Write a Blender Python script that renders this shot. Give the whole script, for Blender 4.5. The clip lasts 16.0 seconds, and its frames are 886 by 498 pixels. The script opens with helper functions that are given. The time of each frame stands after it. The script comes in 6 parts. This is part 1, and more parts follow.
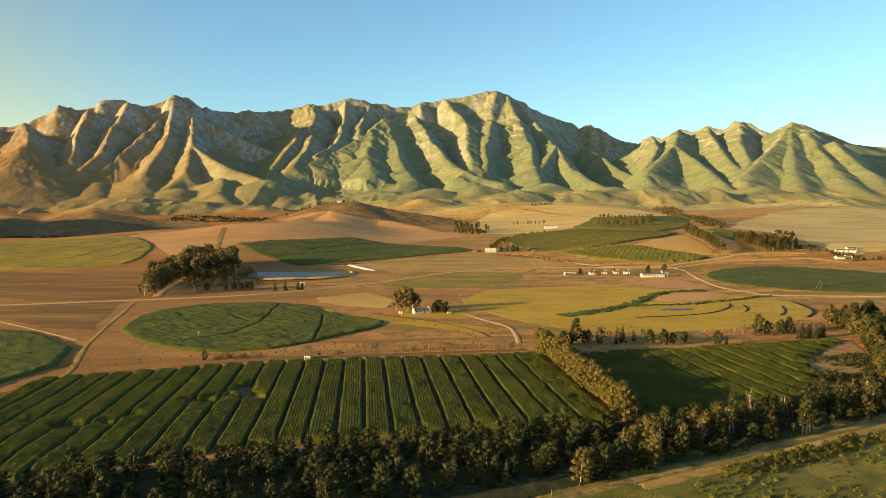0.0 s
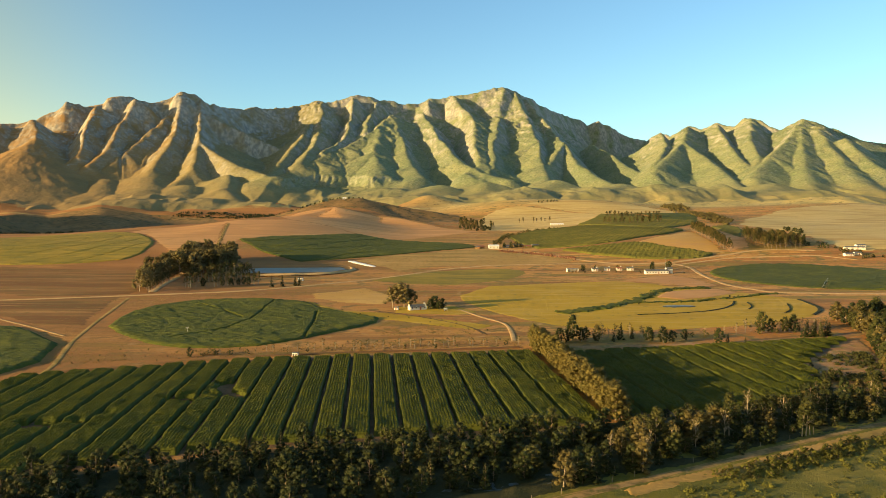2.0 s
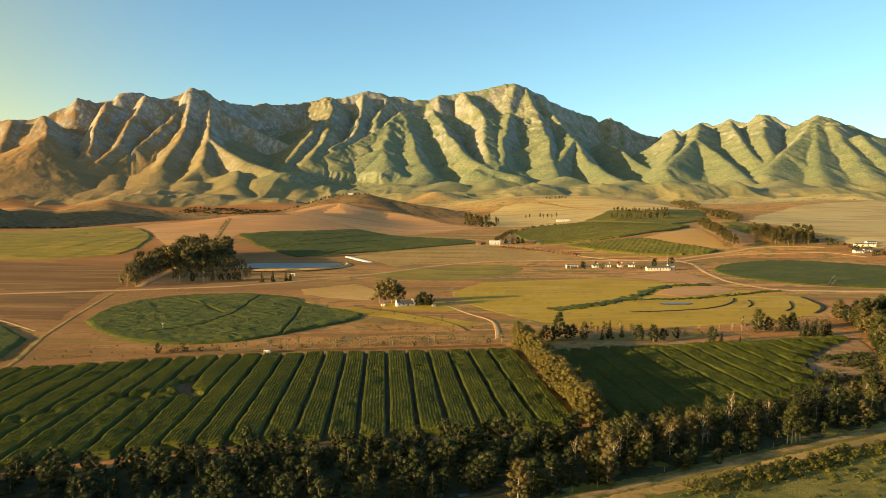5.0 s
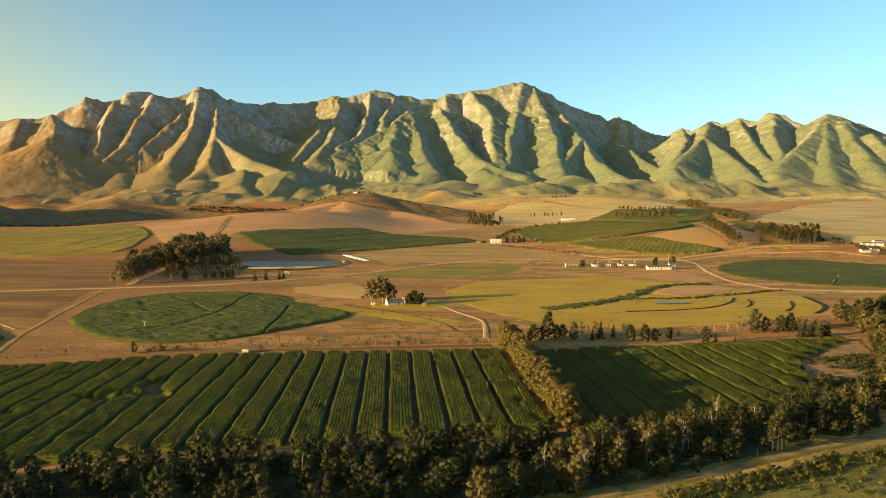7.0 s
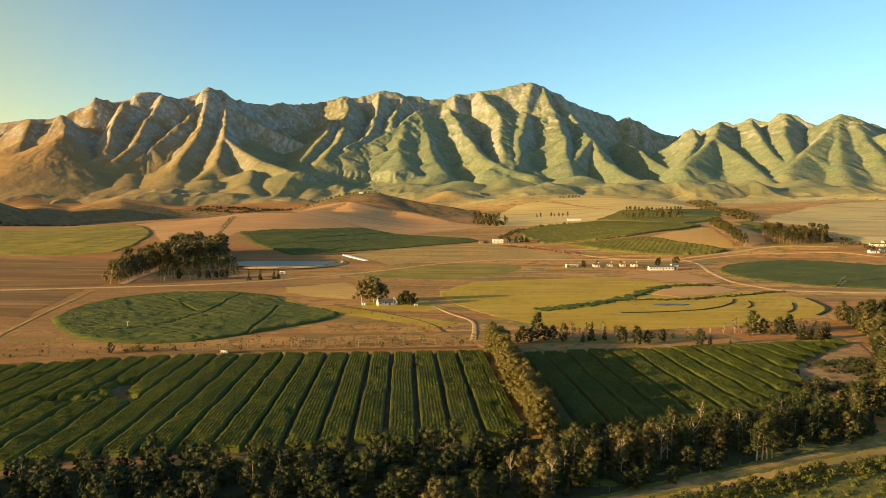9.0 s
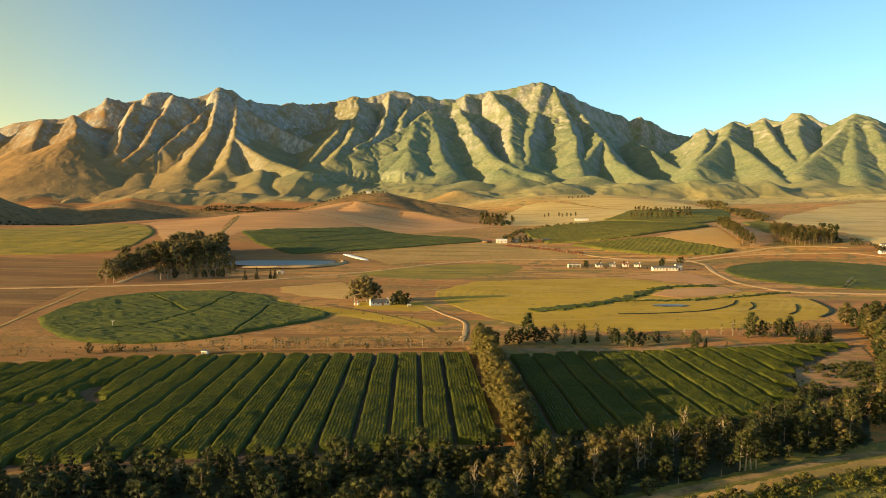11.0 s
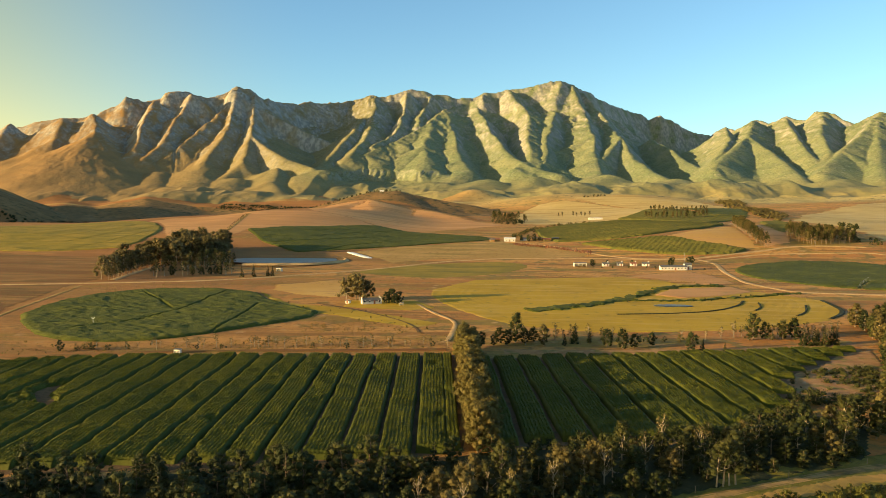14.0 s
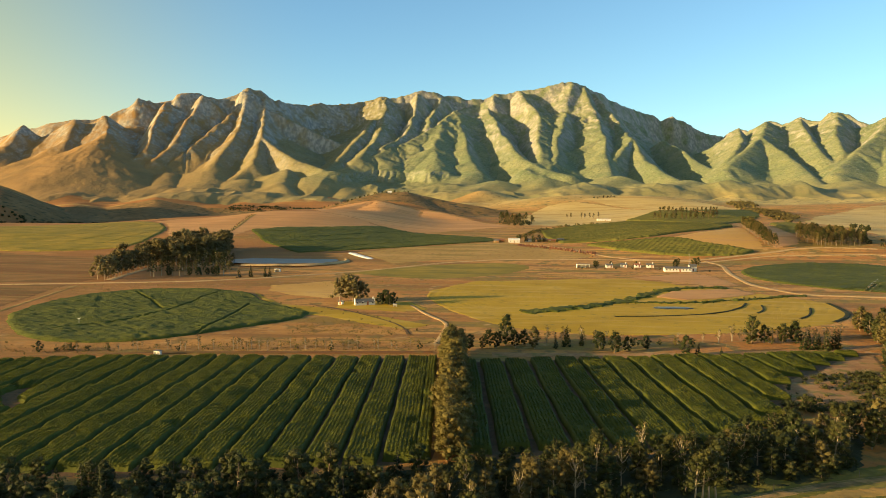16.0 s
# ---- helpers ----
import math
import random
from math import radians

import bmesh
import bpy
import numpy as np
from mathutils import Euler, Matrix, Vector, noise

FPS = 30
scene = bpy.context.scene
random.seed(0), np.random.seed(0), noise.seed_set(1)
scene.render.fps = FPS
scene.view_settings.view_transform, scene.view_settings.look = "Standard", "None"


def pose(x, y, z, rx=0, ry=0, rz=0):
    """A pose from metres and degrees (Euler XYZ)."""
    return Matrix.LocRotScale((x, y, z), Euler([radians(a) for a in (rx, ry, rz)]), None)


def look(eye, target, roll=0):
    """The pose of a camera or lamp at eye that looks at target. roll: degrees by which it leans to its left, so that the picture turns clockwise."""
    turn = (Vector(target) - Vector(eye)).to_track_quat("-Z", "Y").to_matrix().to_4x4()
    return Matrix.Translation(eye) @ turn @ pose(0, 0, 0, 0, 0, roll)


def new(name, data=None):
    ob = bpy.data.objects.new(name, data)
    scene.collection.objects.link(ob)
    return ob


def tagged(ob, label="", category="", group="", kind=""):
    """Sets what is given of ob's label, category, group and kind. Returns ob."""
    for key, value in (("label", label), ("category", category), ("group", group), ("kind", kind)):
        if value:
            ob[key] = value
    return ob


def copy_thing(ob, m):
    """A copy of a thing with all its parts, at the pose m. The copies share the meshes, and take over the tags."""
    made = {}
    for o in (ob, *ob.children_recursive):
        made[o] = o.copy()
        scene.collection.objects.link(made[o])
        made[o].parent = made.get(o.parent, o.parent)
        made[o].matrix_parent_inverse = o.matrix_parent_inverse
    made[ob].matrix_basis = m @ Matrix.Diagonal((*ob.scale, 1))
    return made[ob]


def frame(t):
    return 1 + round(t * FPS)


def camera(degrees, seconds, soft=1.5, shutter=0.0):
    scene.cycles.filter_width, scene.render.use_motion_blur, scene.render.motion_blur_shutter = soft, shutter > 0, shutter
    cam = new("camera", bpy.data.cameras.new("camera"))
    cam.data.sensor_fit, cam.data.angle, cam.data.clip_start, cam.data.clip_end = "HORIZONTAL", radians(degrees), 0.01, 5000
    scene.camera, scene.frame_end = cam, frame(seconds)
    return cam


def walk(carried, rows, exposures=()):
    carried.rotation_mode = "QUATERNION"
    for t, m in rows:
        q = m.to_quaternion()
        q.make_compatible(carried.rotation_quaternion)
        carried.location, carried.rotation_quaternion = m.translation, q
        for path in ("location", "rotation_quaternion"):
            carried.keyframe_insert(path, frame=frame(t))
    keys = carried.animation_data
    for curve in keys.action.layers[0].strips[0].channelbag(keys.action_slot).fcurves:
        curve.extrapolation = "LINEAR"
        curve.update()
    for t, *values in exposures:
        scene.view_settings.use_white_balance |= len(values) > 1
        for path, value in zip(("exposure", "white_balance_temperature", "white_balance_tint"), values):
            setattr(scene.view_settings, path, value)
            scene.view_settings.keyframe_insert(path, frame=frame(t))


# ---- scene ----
cam = camera(62.96, 16.0, soft=0.8)
PATH = [
    (0, (-0.00, -0.00, 63.80), (0.000, 99.865, 58.598), -0.39),
    (1, (3.44, 4.38, 62.88), (2.828, 104.237, 57.504), -0.35),
    (2, (7.25, 8.81, 62.03), (6.067, 108.653, 56.473), -0.31),
    (3, (11.53, 13.28, 61.24), (9.793, 113.105, 55.556), -0.26),
    (4, (16.11, 17.73, 60.48), (13.814, 117.532, 54.656), -0.22),
    (6.5, (28.30, 28.98, 58.62), (24.506, 128.729, 52.579), -0.14),
    (8, (35.63, 35.74, 57.50), (30.832, 135.446, 51.520), -0.10),
    (9, (40.50, 40.09, 56.91), (34.950, 139.761, 50.991), -0.07),
    (11.5, (52.07, 50.56, 55.58), (44.465, 150.099, 49.684), 0.03),
    (12.5, (56.32, 55.03, 54.86), (47.865, 154.492, 48.914), 0.08),
    (13.5, (60.43, 59.43, 54.22), (51.071, 158.808, 48.260), 0.13),
    (14.5, (64.45, 63.65, 53.63), (54.166, 162.946, 47.699), 0.16),
    (15.5, (68.61, 67.80, 53.10), (57.490, 167.014, 47.285), 0.19),
    (16, (70.75, 69.88, 52.86), (59.272, 169.050, 47.116), 0.21),
]
walk(cam, [(t, look(eye, target, roll)) for t, eye, target, roll in PATH])

# ---- sky and sun: low evening sun, far to the left of the view ----
SUN_ELEVATION = radians(9.4)
SUN_WAY = Vector((-0.92, -0.39, math.tan(SUN_ELEVATION))).normalized()  # towards the sun
world = bpy.data.worlds.new("evening_sky")
scene.world = world
world.use_nodes = True
wn = world.node_tree.nodes
sky_node = wn.new("ShaderNodeTexSky")
sky_node.sky_type = "NISHITA"
sky_node.sun_disc = False
sky_node.sun_elevation = SUN_ELEVATION
sky_node.sun_rotation = math.atan2(SUN_WAY.x, SUN_WAY.y)
sky_node.air_density, sky_node.dust_density, sky_node.ozone_density = 1.0, 0.15, 1.0
tint = wn.new("ShaderNodeMix")
tint.data_type, tint.blend_type = "RGBA", "MULTIPLY"
tint.inputs[0].default_value = 1.0
tint.inputs[7].default_value = (0.74, 1.045, 1.24, 1)  # clear cyan evening air
world.node_tree.links.new(sky_node.outputs[0], tint.inputs[6])
# the low sun warms the sky on its side
way_node = wn.new("ShaderNodeTexCoord")
side_node = wn.new("ShaderNodeVectorMath")
side_node.operation = "DOT_PRODUCT"
side_node.inputs[1].default_value = Vector((SUN_WAY.x, SUN_WAY.y, -0.25)).normalized()
warm_ramp = wn.new("ShaderNodeMapRange")
warm_ramp.interpolation_type = "SMOOTHSTEP"
warm_ramp.inputs[1].default_value, warm_ramp.inputs[2].default_value = -0.20, 0.40
glow = wn.new("ShaderNodeMix")
glow.data_type, glow.blend_type = "RGBA", "MULTIPLY"
glow.inputs[7].default_value = (1.78, 0.93, 0.36, 1)
world.node_tree.links.new(way_node.outputs["Generated"], side_node.inputs[0])
world.node_tree.links.new(side_node.outputs["Value"], warm_ramp.inputs[0])
world.node_tree.links.new(warm_ramp.outputs[0], glow.inputs[0])
world.node_tree.links.new(tint.outputs[2], glow.inputs[6])
world.node_tree.links.new(glow.outputs[2], wn["Background"].inputs[0])
wn["Background"].inputs[1].default_value = 0.078
sun = new("sun", bpy.data.lights.new("sun", "SUN"))
sun.data.energy, sun.data.angle, sun.data.color = 4.2, radians(0.6), (1.0, 0.715, 0.31)
sun.matrix_world = look(SUN_WAY * 1000, (0, 0, 0))
scene.view_settings.exposure = 1.42

# ---- materials ----
def blend(nt, fac, a, b):
    n = nt.nodes.new("ShaderNodeMix")
    n.data_type = "RGBA"
    for value, socket in ((fac, n.inputs[0]), (a, n.inputs[6]), (b, n.inputs[7])):
        if isinstance(value, tuple):
            socket.default_value = (*value, 1)
        elif isinstance(value, (int, float)):
            socket.default_value = value
        else:
            nt.links.new(value, socket)
    return n.outputs[2]


def spots(nt, size, lo, hi, detail=4.0, stretch=(1, 1, 1), turn=0.0, rough=0.6):
    """A mask of noise with blotches of about size metres, from 0 below lo to 1 above hi."""
    geo = nt.nodes.new("ShaderNodeNewGeometry")
    mp = nt.nodes.new("ShaderNodeMapping")
    mp.inputs["Rotation"].default_value = (0, 0, turn)
    mp.inputs["Scale"].default_value = tuple(s / size for s in stretch)
    nt.links.new(geo.outputs["Position"], mp.inputs["Vector"])
    tex = nt.nodes.new("ShaderNodeTexNoise")
    tex.inputs["Scale"].default_value = 1.0
    tex.inputs["Detail"].default_value = detail
    tex.inputs["Roughness"].default_value = rough
    nt.links.new(mp.outputs[0], tex.inputs["Vector"])
    rng = nt.nodes.new("ShaderNodeMapRange")
    rng.inputs[1].default_value, rng.inputs[2].default_value = lo, hi
    nt.links.new(tex.outputs[0], rng.inputs[0])
    return rng.outputs[0]


def surface(name, base, layers=(), rough=0.9, bump=None, metal=0.0, spread=0.0, translucent=0.0):
    """layers: (colour, size, lo, hi, stretch, turn). bump: (size, strength, distance). spread: how far pieces differ in brightness."""
    m = bpy.data.materials.new(name)
    m.use_nodes = True
    nt = m.node_tree
    bsdf = nt.nodes["Principled BSDF"]
    col = base
    for layer in layers:
        c, size, lo, hi = layer[:4]
        stretch = layer[4] if len(layer) > 4 else (1, 1, 1)
        turn = layer[5] if len(layer) > 5 else 0.0
        col = blend(nt, spots(nt, size, lo, hi, stretch=stretch, turn=turn), col, c)
    if spread:
        info = nt.nodes.new("ShaderNodeObjectInfo")
        isl = nt.nodes.new("ShaderNodeNewGeometry")
        mul = nt.nodes.new("ShaderNodeMath")
        mul.operation = "ADD"
        nt.links.new(info.outputs["Random"], mul.inputs[0])
        nt.links.new(isl.outputs["Random Per Island"], mul.inputs[1])
        rng = nt.nodes.new("ShaderNodeMapRange")
        rng.inputs[2].default_value = 2.0
        rng.inputs[3].default_value, rng.inputs[4].default_value = 1 - spread, 1 + spread
        nt.links.new(mul.outputs[0], rng.inputs[0])
        hsv = nt.nodes.new("ShaderNodeHueSaturation")
        nt.links.new(rng.outputs[0], hsv.inputs["Value"])
        if isinstance(col, tuple):
            hsv.inputs["Color"].default_value = (*col, 1)
        else:
            nt.links.new(col, hsv.inputs["Color"])
        col = hsv.outputs[0]
    if isinstance(col, tuple):
        bsdf.inputs["Base Color"].default_value = (*col, 1)
    else:
        nt.links.new(col, bsdf.inputs["Base Color"])
    bsdf.inputs["Roughness"].default_value = rough
    bsdf.inputs["Metallic"].default_value = metal
    bsdf.inputs["Specular IOR Level"].default_value = 0.25
    if bump:
        b = nt.nodes.new("ShaderNodeBump")
        b.inputs["Strength"].default_value, b.inputs["Distance"].default_value = bump[1], bump[2]
        nt.links.new(spots(nt, bump[0], 0.2, 0.8), b.inputs["Height"])
        nt.links.new(b.outputs[0], bsdf.inputs["Normal"])
    if translucent:
        tr = nt.nodes.new("ShaderNodeBsdfTranslucent")
        if isinstance(col, tuple):
            tr.inputs[0].default_value = (*col, 1)
        else:
            nt.links.new(col, tr.inputs[0])
        mix = nt.nodes.new("ShaderNodeMixShader")
        mix.inputs[0].default_value = translucent
        nt.links.new(bsdf.outputs[0], mix.inputs[1])
        nt.links.new(tr.outputs[0], mix.inputs[2])
        nt.links.new(mix.outputs[0], nt.nodes["Material Output"].inputs[0])
    return m


LANE = (-0.11, 1.0)  # the way the planted rows run
ROWTURN = math.atan2(0.11, 1.0)
M = {}
M["ground"] = surface("dry_grassland", (0.421, 0.174, 0.0404), [
    ((0.561, 0.275, 0.0695), 150, 0.44, 0.54, (0.5, 1.6, 1)), ((0.268, 0.123, 0.0314), 80, 0.52, 0.58, (0.3, 2.4, 1)), ((0.268, 0.174, 0.0336), 50, 0.52, 0.58, (0.35, 2.0, 1)), ((0.459, 0.224, 0.056), 40, 0.55, 0.61, (0.2, 2.6, 1)),
    ((0.204, 0.146, 0.0392), 14, 0.54, 0.62), ((0.217, 0.112, 0.0392), 3.5, 0.52, 0.72), ((0.535, 0.325, 0.135), 8, 0.60, 0.75)], bump=(1.5, 0.6, 0.5))


def along(nt, axis, a, b):
    """0 to 1 between two places along an axis of the world."""
    geo = nt.nodes.new("ShaderNodeNewGeometry")
    sep = nt.nodes.new("ShaderNodeSeparateXYZ")
    nt.links.new(geo.outputs["Position"], sep.inputs[0])
    rng = nt.nodes.new("ShaderNodeMapRange")
    rng.inputs[1].default_value, rng.inputs[2].default_value = a, b
    nt.links.new(sep.outputs[axis], rng.inputs[0])
    return rng.outputs[0]


def recolour(m, change):
    """Lays one more layer over a material's colour."""
    nt = m.node_tree
    socket = nt.nodes["Principled BSDF"].inputs["Base Color"]
    nt.links.new(change(nt, socket.links[0].from_socket), socket)


def far_grass(nt, col):
    grass = blend(nt, spots(nt, 60, 0.42, 0.60), (0.541, 0.403, 0.151), (0.388, 0.308, 0.112))
    grass = blend(nt, spots(nt, 14, 0.56, 0.68), grass, (0.118, 0.106, 0.0392))
    col = blend(nt, along(nt, 1, 1780, 2050), col, grass)
    russet = blend(nt, spots(nt, 90, 0.42, 0.60, stretch=(0.4, 1.6, 1)), (0.353, 0.157, 0.047), (0.259, 0.112, 0.0336))
    return blend(nt, spots(nt, 160, 0.32, 0.46, stretch=(0.5, 1.5, 1)), col, blend(nt, along(nt, 0, 60, -240), col, russet))


recolour(M["ground"], far_grass)
M["stubble"] = surface("mown_stubble", (0.5, 0.28, 0.0687), [
    ((0.575, 0.343, 0.0973), 70, 0.45, 0.65), ((0.45, 0.24, 0.0973), 25, 0.52, 0.7, (0.25, 2.0, 1), 0.4), ((0.375, 0.206, 0.0801), 5, 0.58, 0.75)], bump=(2.0, 0.4, 0.3))
M["pale_hill"] = surface("pale_golden_stubble", (0.548, 0.386, 0.138), [((0.611, 0.440, 0.176), 110, 0.44, 0.62), ((0.450, 0.290, 0.092), 45, 0.5, 0.62, (0.3, 2.0, 1)), ((0.414, 0.282, 0.092), 9, 0.58, 0.74)], bump=(2.0, 0.4, 0.3))
M["pink_hill"] = surface("pinkish_tan_tilled_slope", (0.491, 0.24, 0.0858), [((0.577, 0.303, 0.114), 120, 0.44, 0.62), ((0.442, 0.217, 0.0801), 40, 0.5, 0.6, (0.25, 2.4, 1), 0.3), ((0.368, 0.217, 0.0801), 10, 0.58, 0.72)], bump=(2.0, 0.4, 0.3))
M["ploughed"] = surface("brown_fallow_grass", (0.192, 0.0808, 0.0229), [
    ((0.273, 0.126, 0.035), 45, 0.46, 0.60, (0.35, 2.0, 1)), ((0.161, 0.0874, 0.024), 28, 0.5, 0.62, (0.3, 2.2, 1)), ((0.385, 0.197, 0.0601), 14, 0.54, 0.66, (0.15, 2.5, 1)), ((0.186, 0.115, 0.0328), 5, 0.56, 0.70), ((0.161, 0.131, 0.0328), 2.2, 0.60, 0.72)], bump=(1.2, 0.6, 0.3))
M["pasture"] = surface("yellow_green_pasture", (0.452, 0.282, 0.0166), [
    ((0.38, 0.23, 0.0129), 45, 0.45, 0.62), ((0.498, 0.322, 0.0644), 18, 0.5, 0.68, (0.3, 2, 1), 0.9), ((0.17, 0.149, 0.0276), 5, 0.6, 0.75)], bump=(1.0, 0.5, 0.3))
M["green_crop"] = surface("green_irrigated_crop", (0.0672, 0.0784, 0.00896), [
    ((0.103, 0.1064, 0.0112), 30, 0.45, 0.62), ((0.0504, 0.0672, 0.00896), 8, 0.5, 0.66, (0.4, 1.8, 1), 0.8), ((0.1344, 0.1344, 0.01792), 2.5, 0.58, 0.74), ((0.04256, 0.05376, 0.00784), 1.4, 0.54, 0.68)], bump=(0.8, 0.8, 0.5))
M["orchard"] = surface("olive_orchard_leaves", (0.1207, 0.1127, 0.0207), [((0.161, 0.1403, 0.0276), 30, 0.45, 0.62), ((0.09775, 0.1035, 0.0207), 7, 0.5, 0.66)], bump=(0.8, 0.6, 0.4))
M["olive_crop"] = surface("olive_irrigated_crop", (0.238, 0.176, 0.0209), [
    ((0.314, 0.213, 0.0286), 40, 0.45, 0.6), ((0.151, 0.133, 0.0228), 16, 0.5, 0.66, (0.35, 1.8, 1), 0.3), ((0.351, 0.234, 0.0381), 6, 0.56, 0.7, (0.3, 2, 1))], bump=(0.8, 0.6, 0.4))
M["row_crop"] = surface("leafy_row_crop", (0.0858, 0.0968, 0.00928), [
    ((0.121, 0.122, 0.0116), 22, 0.46, 0.62), ((0.0673, 0.0833, 0.00928), 5, 0.5, 0.68), ((0.139, 0.133, 0.0139), 2.2, 0.54, 0.70), ((0.0696, 0.0844, 0.00928), 1.1, 0.54, 0.66)], rough=0.75, bump=(0.5, 0.5, 0.15), translucent=0.3)
# soil colour holds the shade that fills the crop lanes
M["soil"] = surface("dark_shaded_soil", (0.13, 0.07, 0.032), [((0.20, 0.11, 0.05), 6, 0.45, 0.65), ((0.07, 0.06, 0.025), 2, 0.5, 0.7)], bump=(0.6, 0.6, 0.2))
M["bare_soil"] = surface("bare_reddish_soil", (0.385, 0.202, 0.0819), [((0.286, 0.142, 0.0601), 8, 0.45, 0.62), ((0.199, 0.153, 0.0382), 6, 0.50, 0.62), ((0.447, 0.262, 0.12), 2.5, 0.55, 0.7)], bump=(0.8, 0.6, 0.2))
M["river_earth"] = surface("brown_track_earth", (0.363, 0.22, 0.0825), [((0.143, 0.0935, 0.0352), 5, 0.45, 0.62), ((0.308, 0.198, 0.088), 1.6, 0.5, 0.7, (0.3, 0.3, 1)), ((0.121, 0.11, 0.0275), 2.5, 0.55, 0.68)], bump=(0.6, 0.6, 0.12))
M["olive_stubble"] = surface("olive_tan_stubble", (0.389, 0.23, 0.0627), [((0.467, 0.276, 0.0855), 60, 0.45, 0.6), ((0.285, 0.19, 0.0456), 26, 0.5, 0.62, (0.3, 2, 1), 0.5), ((0.207, 0.127, 0.0342), 4, 0.55, 0.72)], bump=(1.5, 0.5, 0.3))
# brown scrub, with the shadow on the hill flanks put into its colour
M["scrub"] = surface("shadow_toned_hill_scrub", (0.19, 0.11, 0.038), [((0.26, 0.15, 0.055), 60, 0.45, 0.62), ((0.06, 0.055, 0.02), 14, 0.5, 0.66)], bump=(6, 0.7, 1.5))
M["track"] = surface("pale_dirt_track", (0.58, 0.362, 0.161), [((0.447, 0.27, 0.109), 7, 0.45, 0.62), ((0.519, 0.345, 0.161), 2.5, 0.52, 0.72), ((0.302, 0.207, 0.069), 1.3, 0.55, 0.7)], bump=(0.8, 0.5, 0.12))
M["bank_grass"] = surface("green_bank_grass", (0.1375, 0.121, 0.0143), [
    ((0.22, 0.176, 0.033), 14, 0.45, 0.62), ((0.077, 0.0858, 0.0176), 5, 0.5, 0.68), ((0.242, 0.187, 0.0495), 2, 0.6, 0.75)], bump=(0.5, 0.8, 0.3))
# undergrowth colour with the river trees' shade put in; wheel rings use it
M["bank_dark"] = surface("undergrowth_and_shade_tone", (0.028, 0.032, 0.009), [((0.05, 0.045, 0.014), 6, 0.45, 0.62), ((0.025, 0.03, 0.01), 2, 0.5, 0.7)], bump=(0.6, 0.8, 0.3))
M["water"] = surface("dam_water", (0.09, 0.10, 0.10), [((0.07, 0.08, 0.08), 20, 0.4, 0.6)], rough=0.3, bump=(1.5, 0.5, 0.2))
M["leaf_dark"] = surface("dark_foliage", (0.024, 0.031, 0.007), [((0.042, 0.048, 0.010), 6, 0.42, 0.62), ((0.015, 0.022, 0.006), 1.6, 0.5, 0.7)], rough=0.7, spread=0.35, translucent=0.18)
M["leaf_olive"] = surface("olive_foliage", (0.044, 0.048, 0.011), [((0.070, 0.066, 0.016), 7, 0.42, 0.62), ((0.028, 0.034, 0.009), 1.6, 0.5, 0.7)], rough=0.7, spread=0.35, translucent=0.18)
M["leaf_brown"] = surface("brown_olive_foliage", (0.105, 0.082, 0.026), [((0.145, 0.11, 0.034), 9, 0.42, 0.62), ((0.062, 0.054, 0.017), 2.2, 0.5, 0.7)], rough=0.7, spread=0.35, translucent=0.2)
M["leaf_grey"] = surface("grey_brown_gum_foliage", (0.15, 0.118, 0.045), [((0.20, 0.155, 0.06), 9, 0.42, 0.62), ((0.085, 0.072, 0.027), 2.6, 0.5, 0.7)], rough=0.7, spread=0.35, translucent=0.25)
M["leaf_green"] = surface("lush_green_foliage", (0.095, 0.092, 0.014), [((0.13, 0.12, 0.02), 5, 0.42, 0.62), ((0.055, 0.06, 0.01), 1.4, 0.5, 0.7)], rough=0.7, spread=0.3, translucent=0.2)
M["leaf_gold"] = surface("golden_foliage", (0.115, 0.092, 0.022), [((0.16, 0.12, 0.03), 6, 0.42, 0.62), ((0.062, 0.058, 0.015), 1.5, 0.5, 0.7)], rough=0.7, spread=0.3, translucent=0.2)
M["dry_grass"] = surface("dry_tussock_grass", (0.27, 0.165, 0.04), [((0.14, 0.125, 0.028), 9, 0.45, 0.6), ((0.34, 0.23, 0.065), 5, 0.5, 0.66)], rough=0.9, spread=0.4, translucent=0.2)
M["bark"] = surface("grey_brown_bark", (0.16, 0.11, 0.075), [((0.26, 0.20, 0.15), 0.8, 0.45, 0.65)], bump=(0.2, 0.6, 0.05))
M["pale_bark"] = surface("pale_bare_bark", (0.36, 0.285, 0.20), [((0.30, 0.22, 0.15), 0.9, 0.5, 0.7)], bump=(0.2, 0.5, 0.05))
M["white_wall"] = surface("white_limewash", (0.72, 0.68, 0.61), [((0.52, 0.46, 0.39), 1.5, 0.55, 0.75)], bump=(0.3, 0.2, 0.02))
M["roof_grey"] = surface("grey_sheet_roof", (0.12, 0.115, 0.11), [((0.18, 0.16, 0.14), 1.5, 0.5, 0.7)], rough=0.5, bump=(0.3, 0.3, 0.02))
M["roof_red"] = surface("rust_red_roof", (0.30, 0.12, 0.07), [((0.22, 0.10, 0.07), 1.2, 0.5, 0.7)], rough=0.7)
M["dark_opening"] = surface("dark_window_glass", (0.03, 0.03, 0.035), rough=0.15)
M["plastic"] = surface("white_plastic_sheet", (0.82, 0.80, 0.76), [((0.65, 0.62, 0.56), 3, 0.5, 0.7)], rough=0.4, bump=(0.8, 0.4, 0.05))
M["post"] = surface("weathered_post_wood", (0.22, 0.17, 0.12), [((0.15, 0.12, 0.09), 0.3, 0.5, 0.7)])
M["bin_wood"] = surface("reddish_bin_wood", (0.15, 0.062, 0.035), [((0.22, 0.11, 0.06), 1.5, 0.45, 0.65)], spread=0.4)
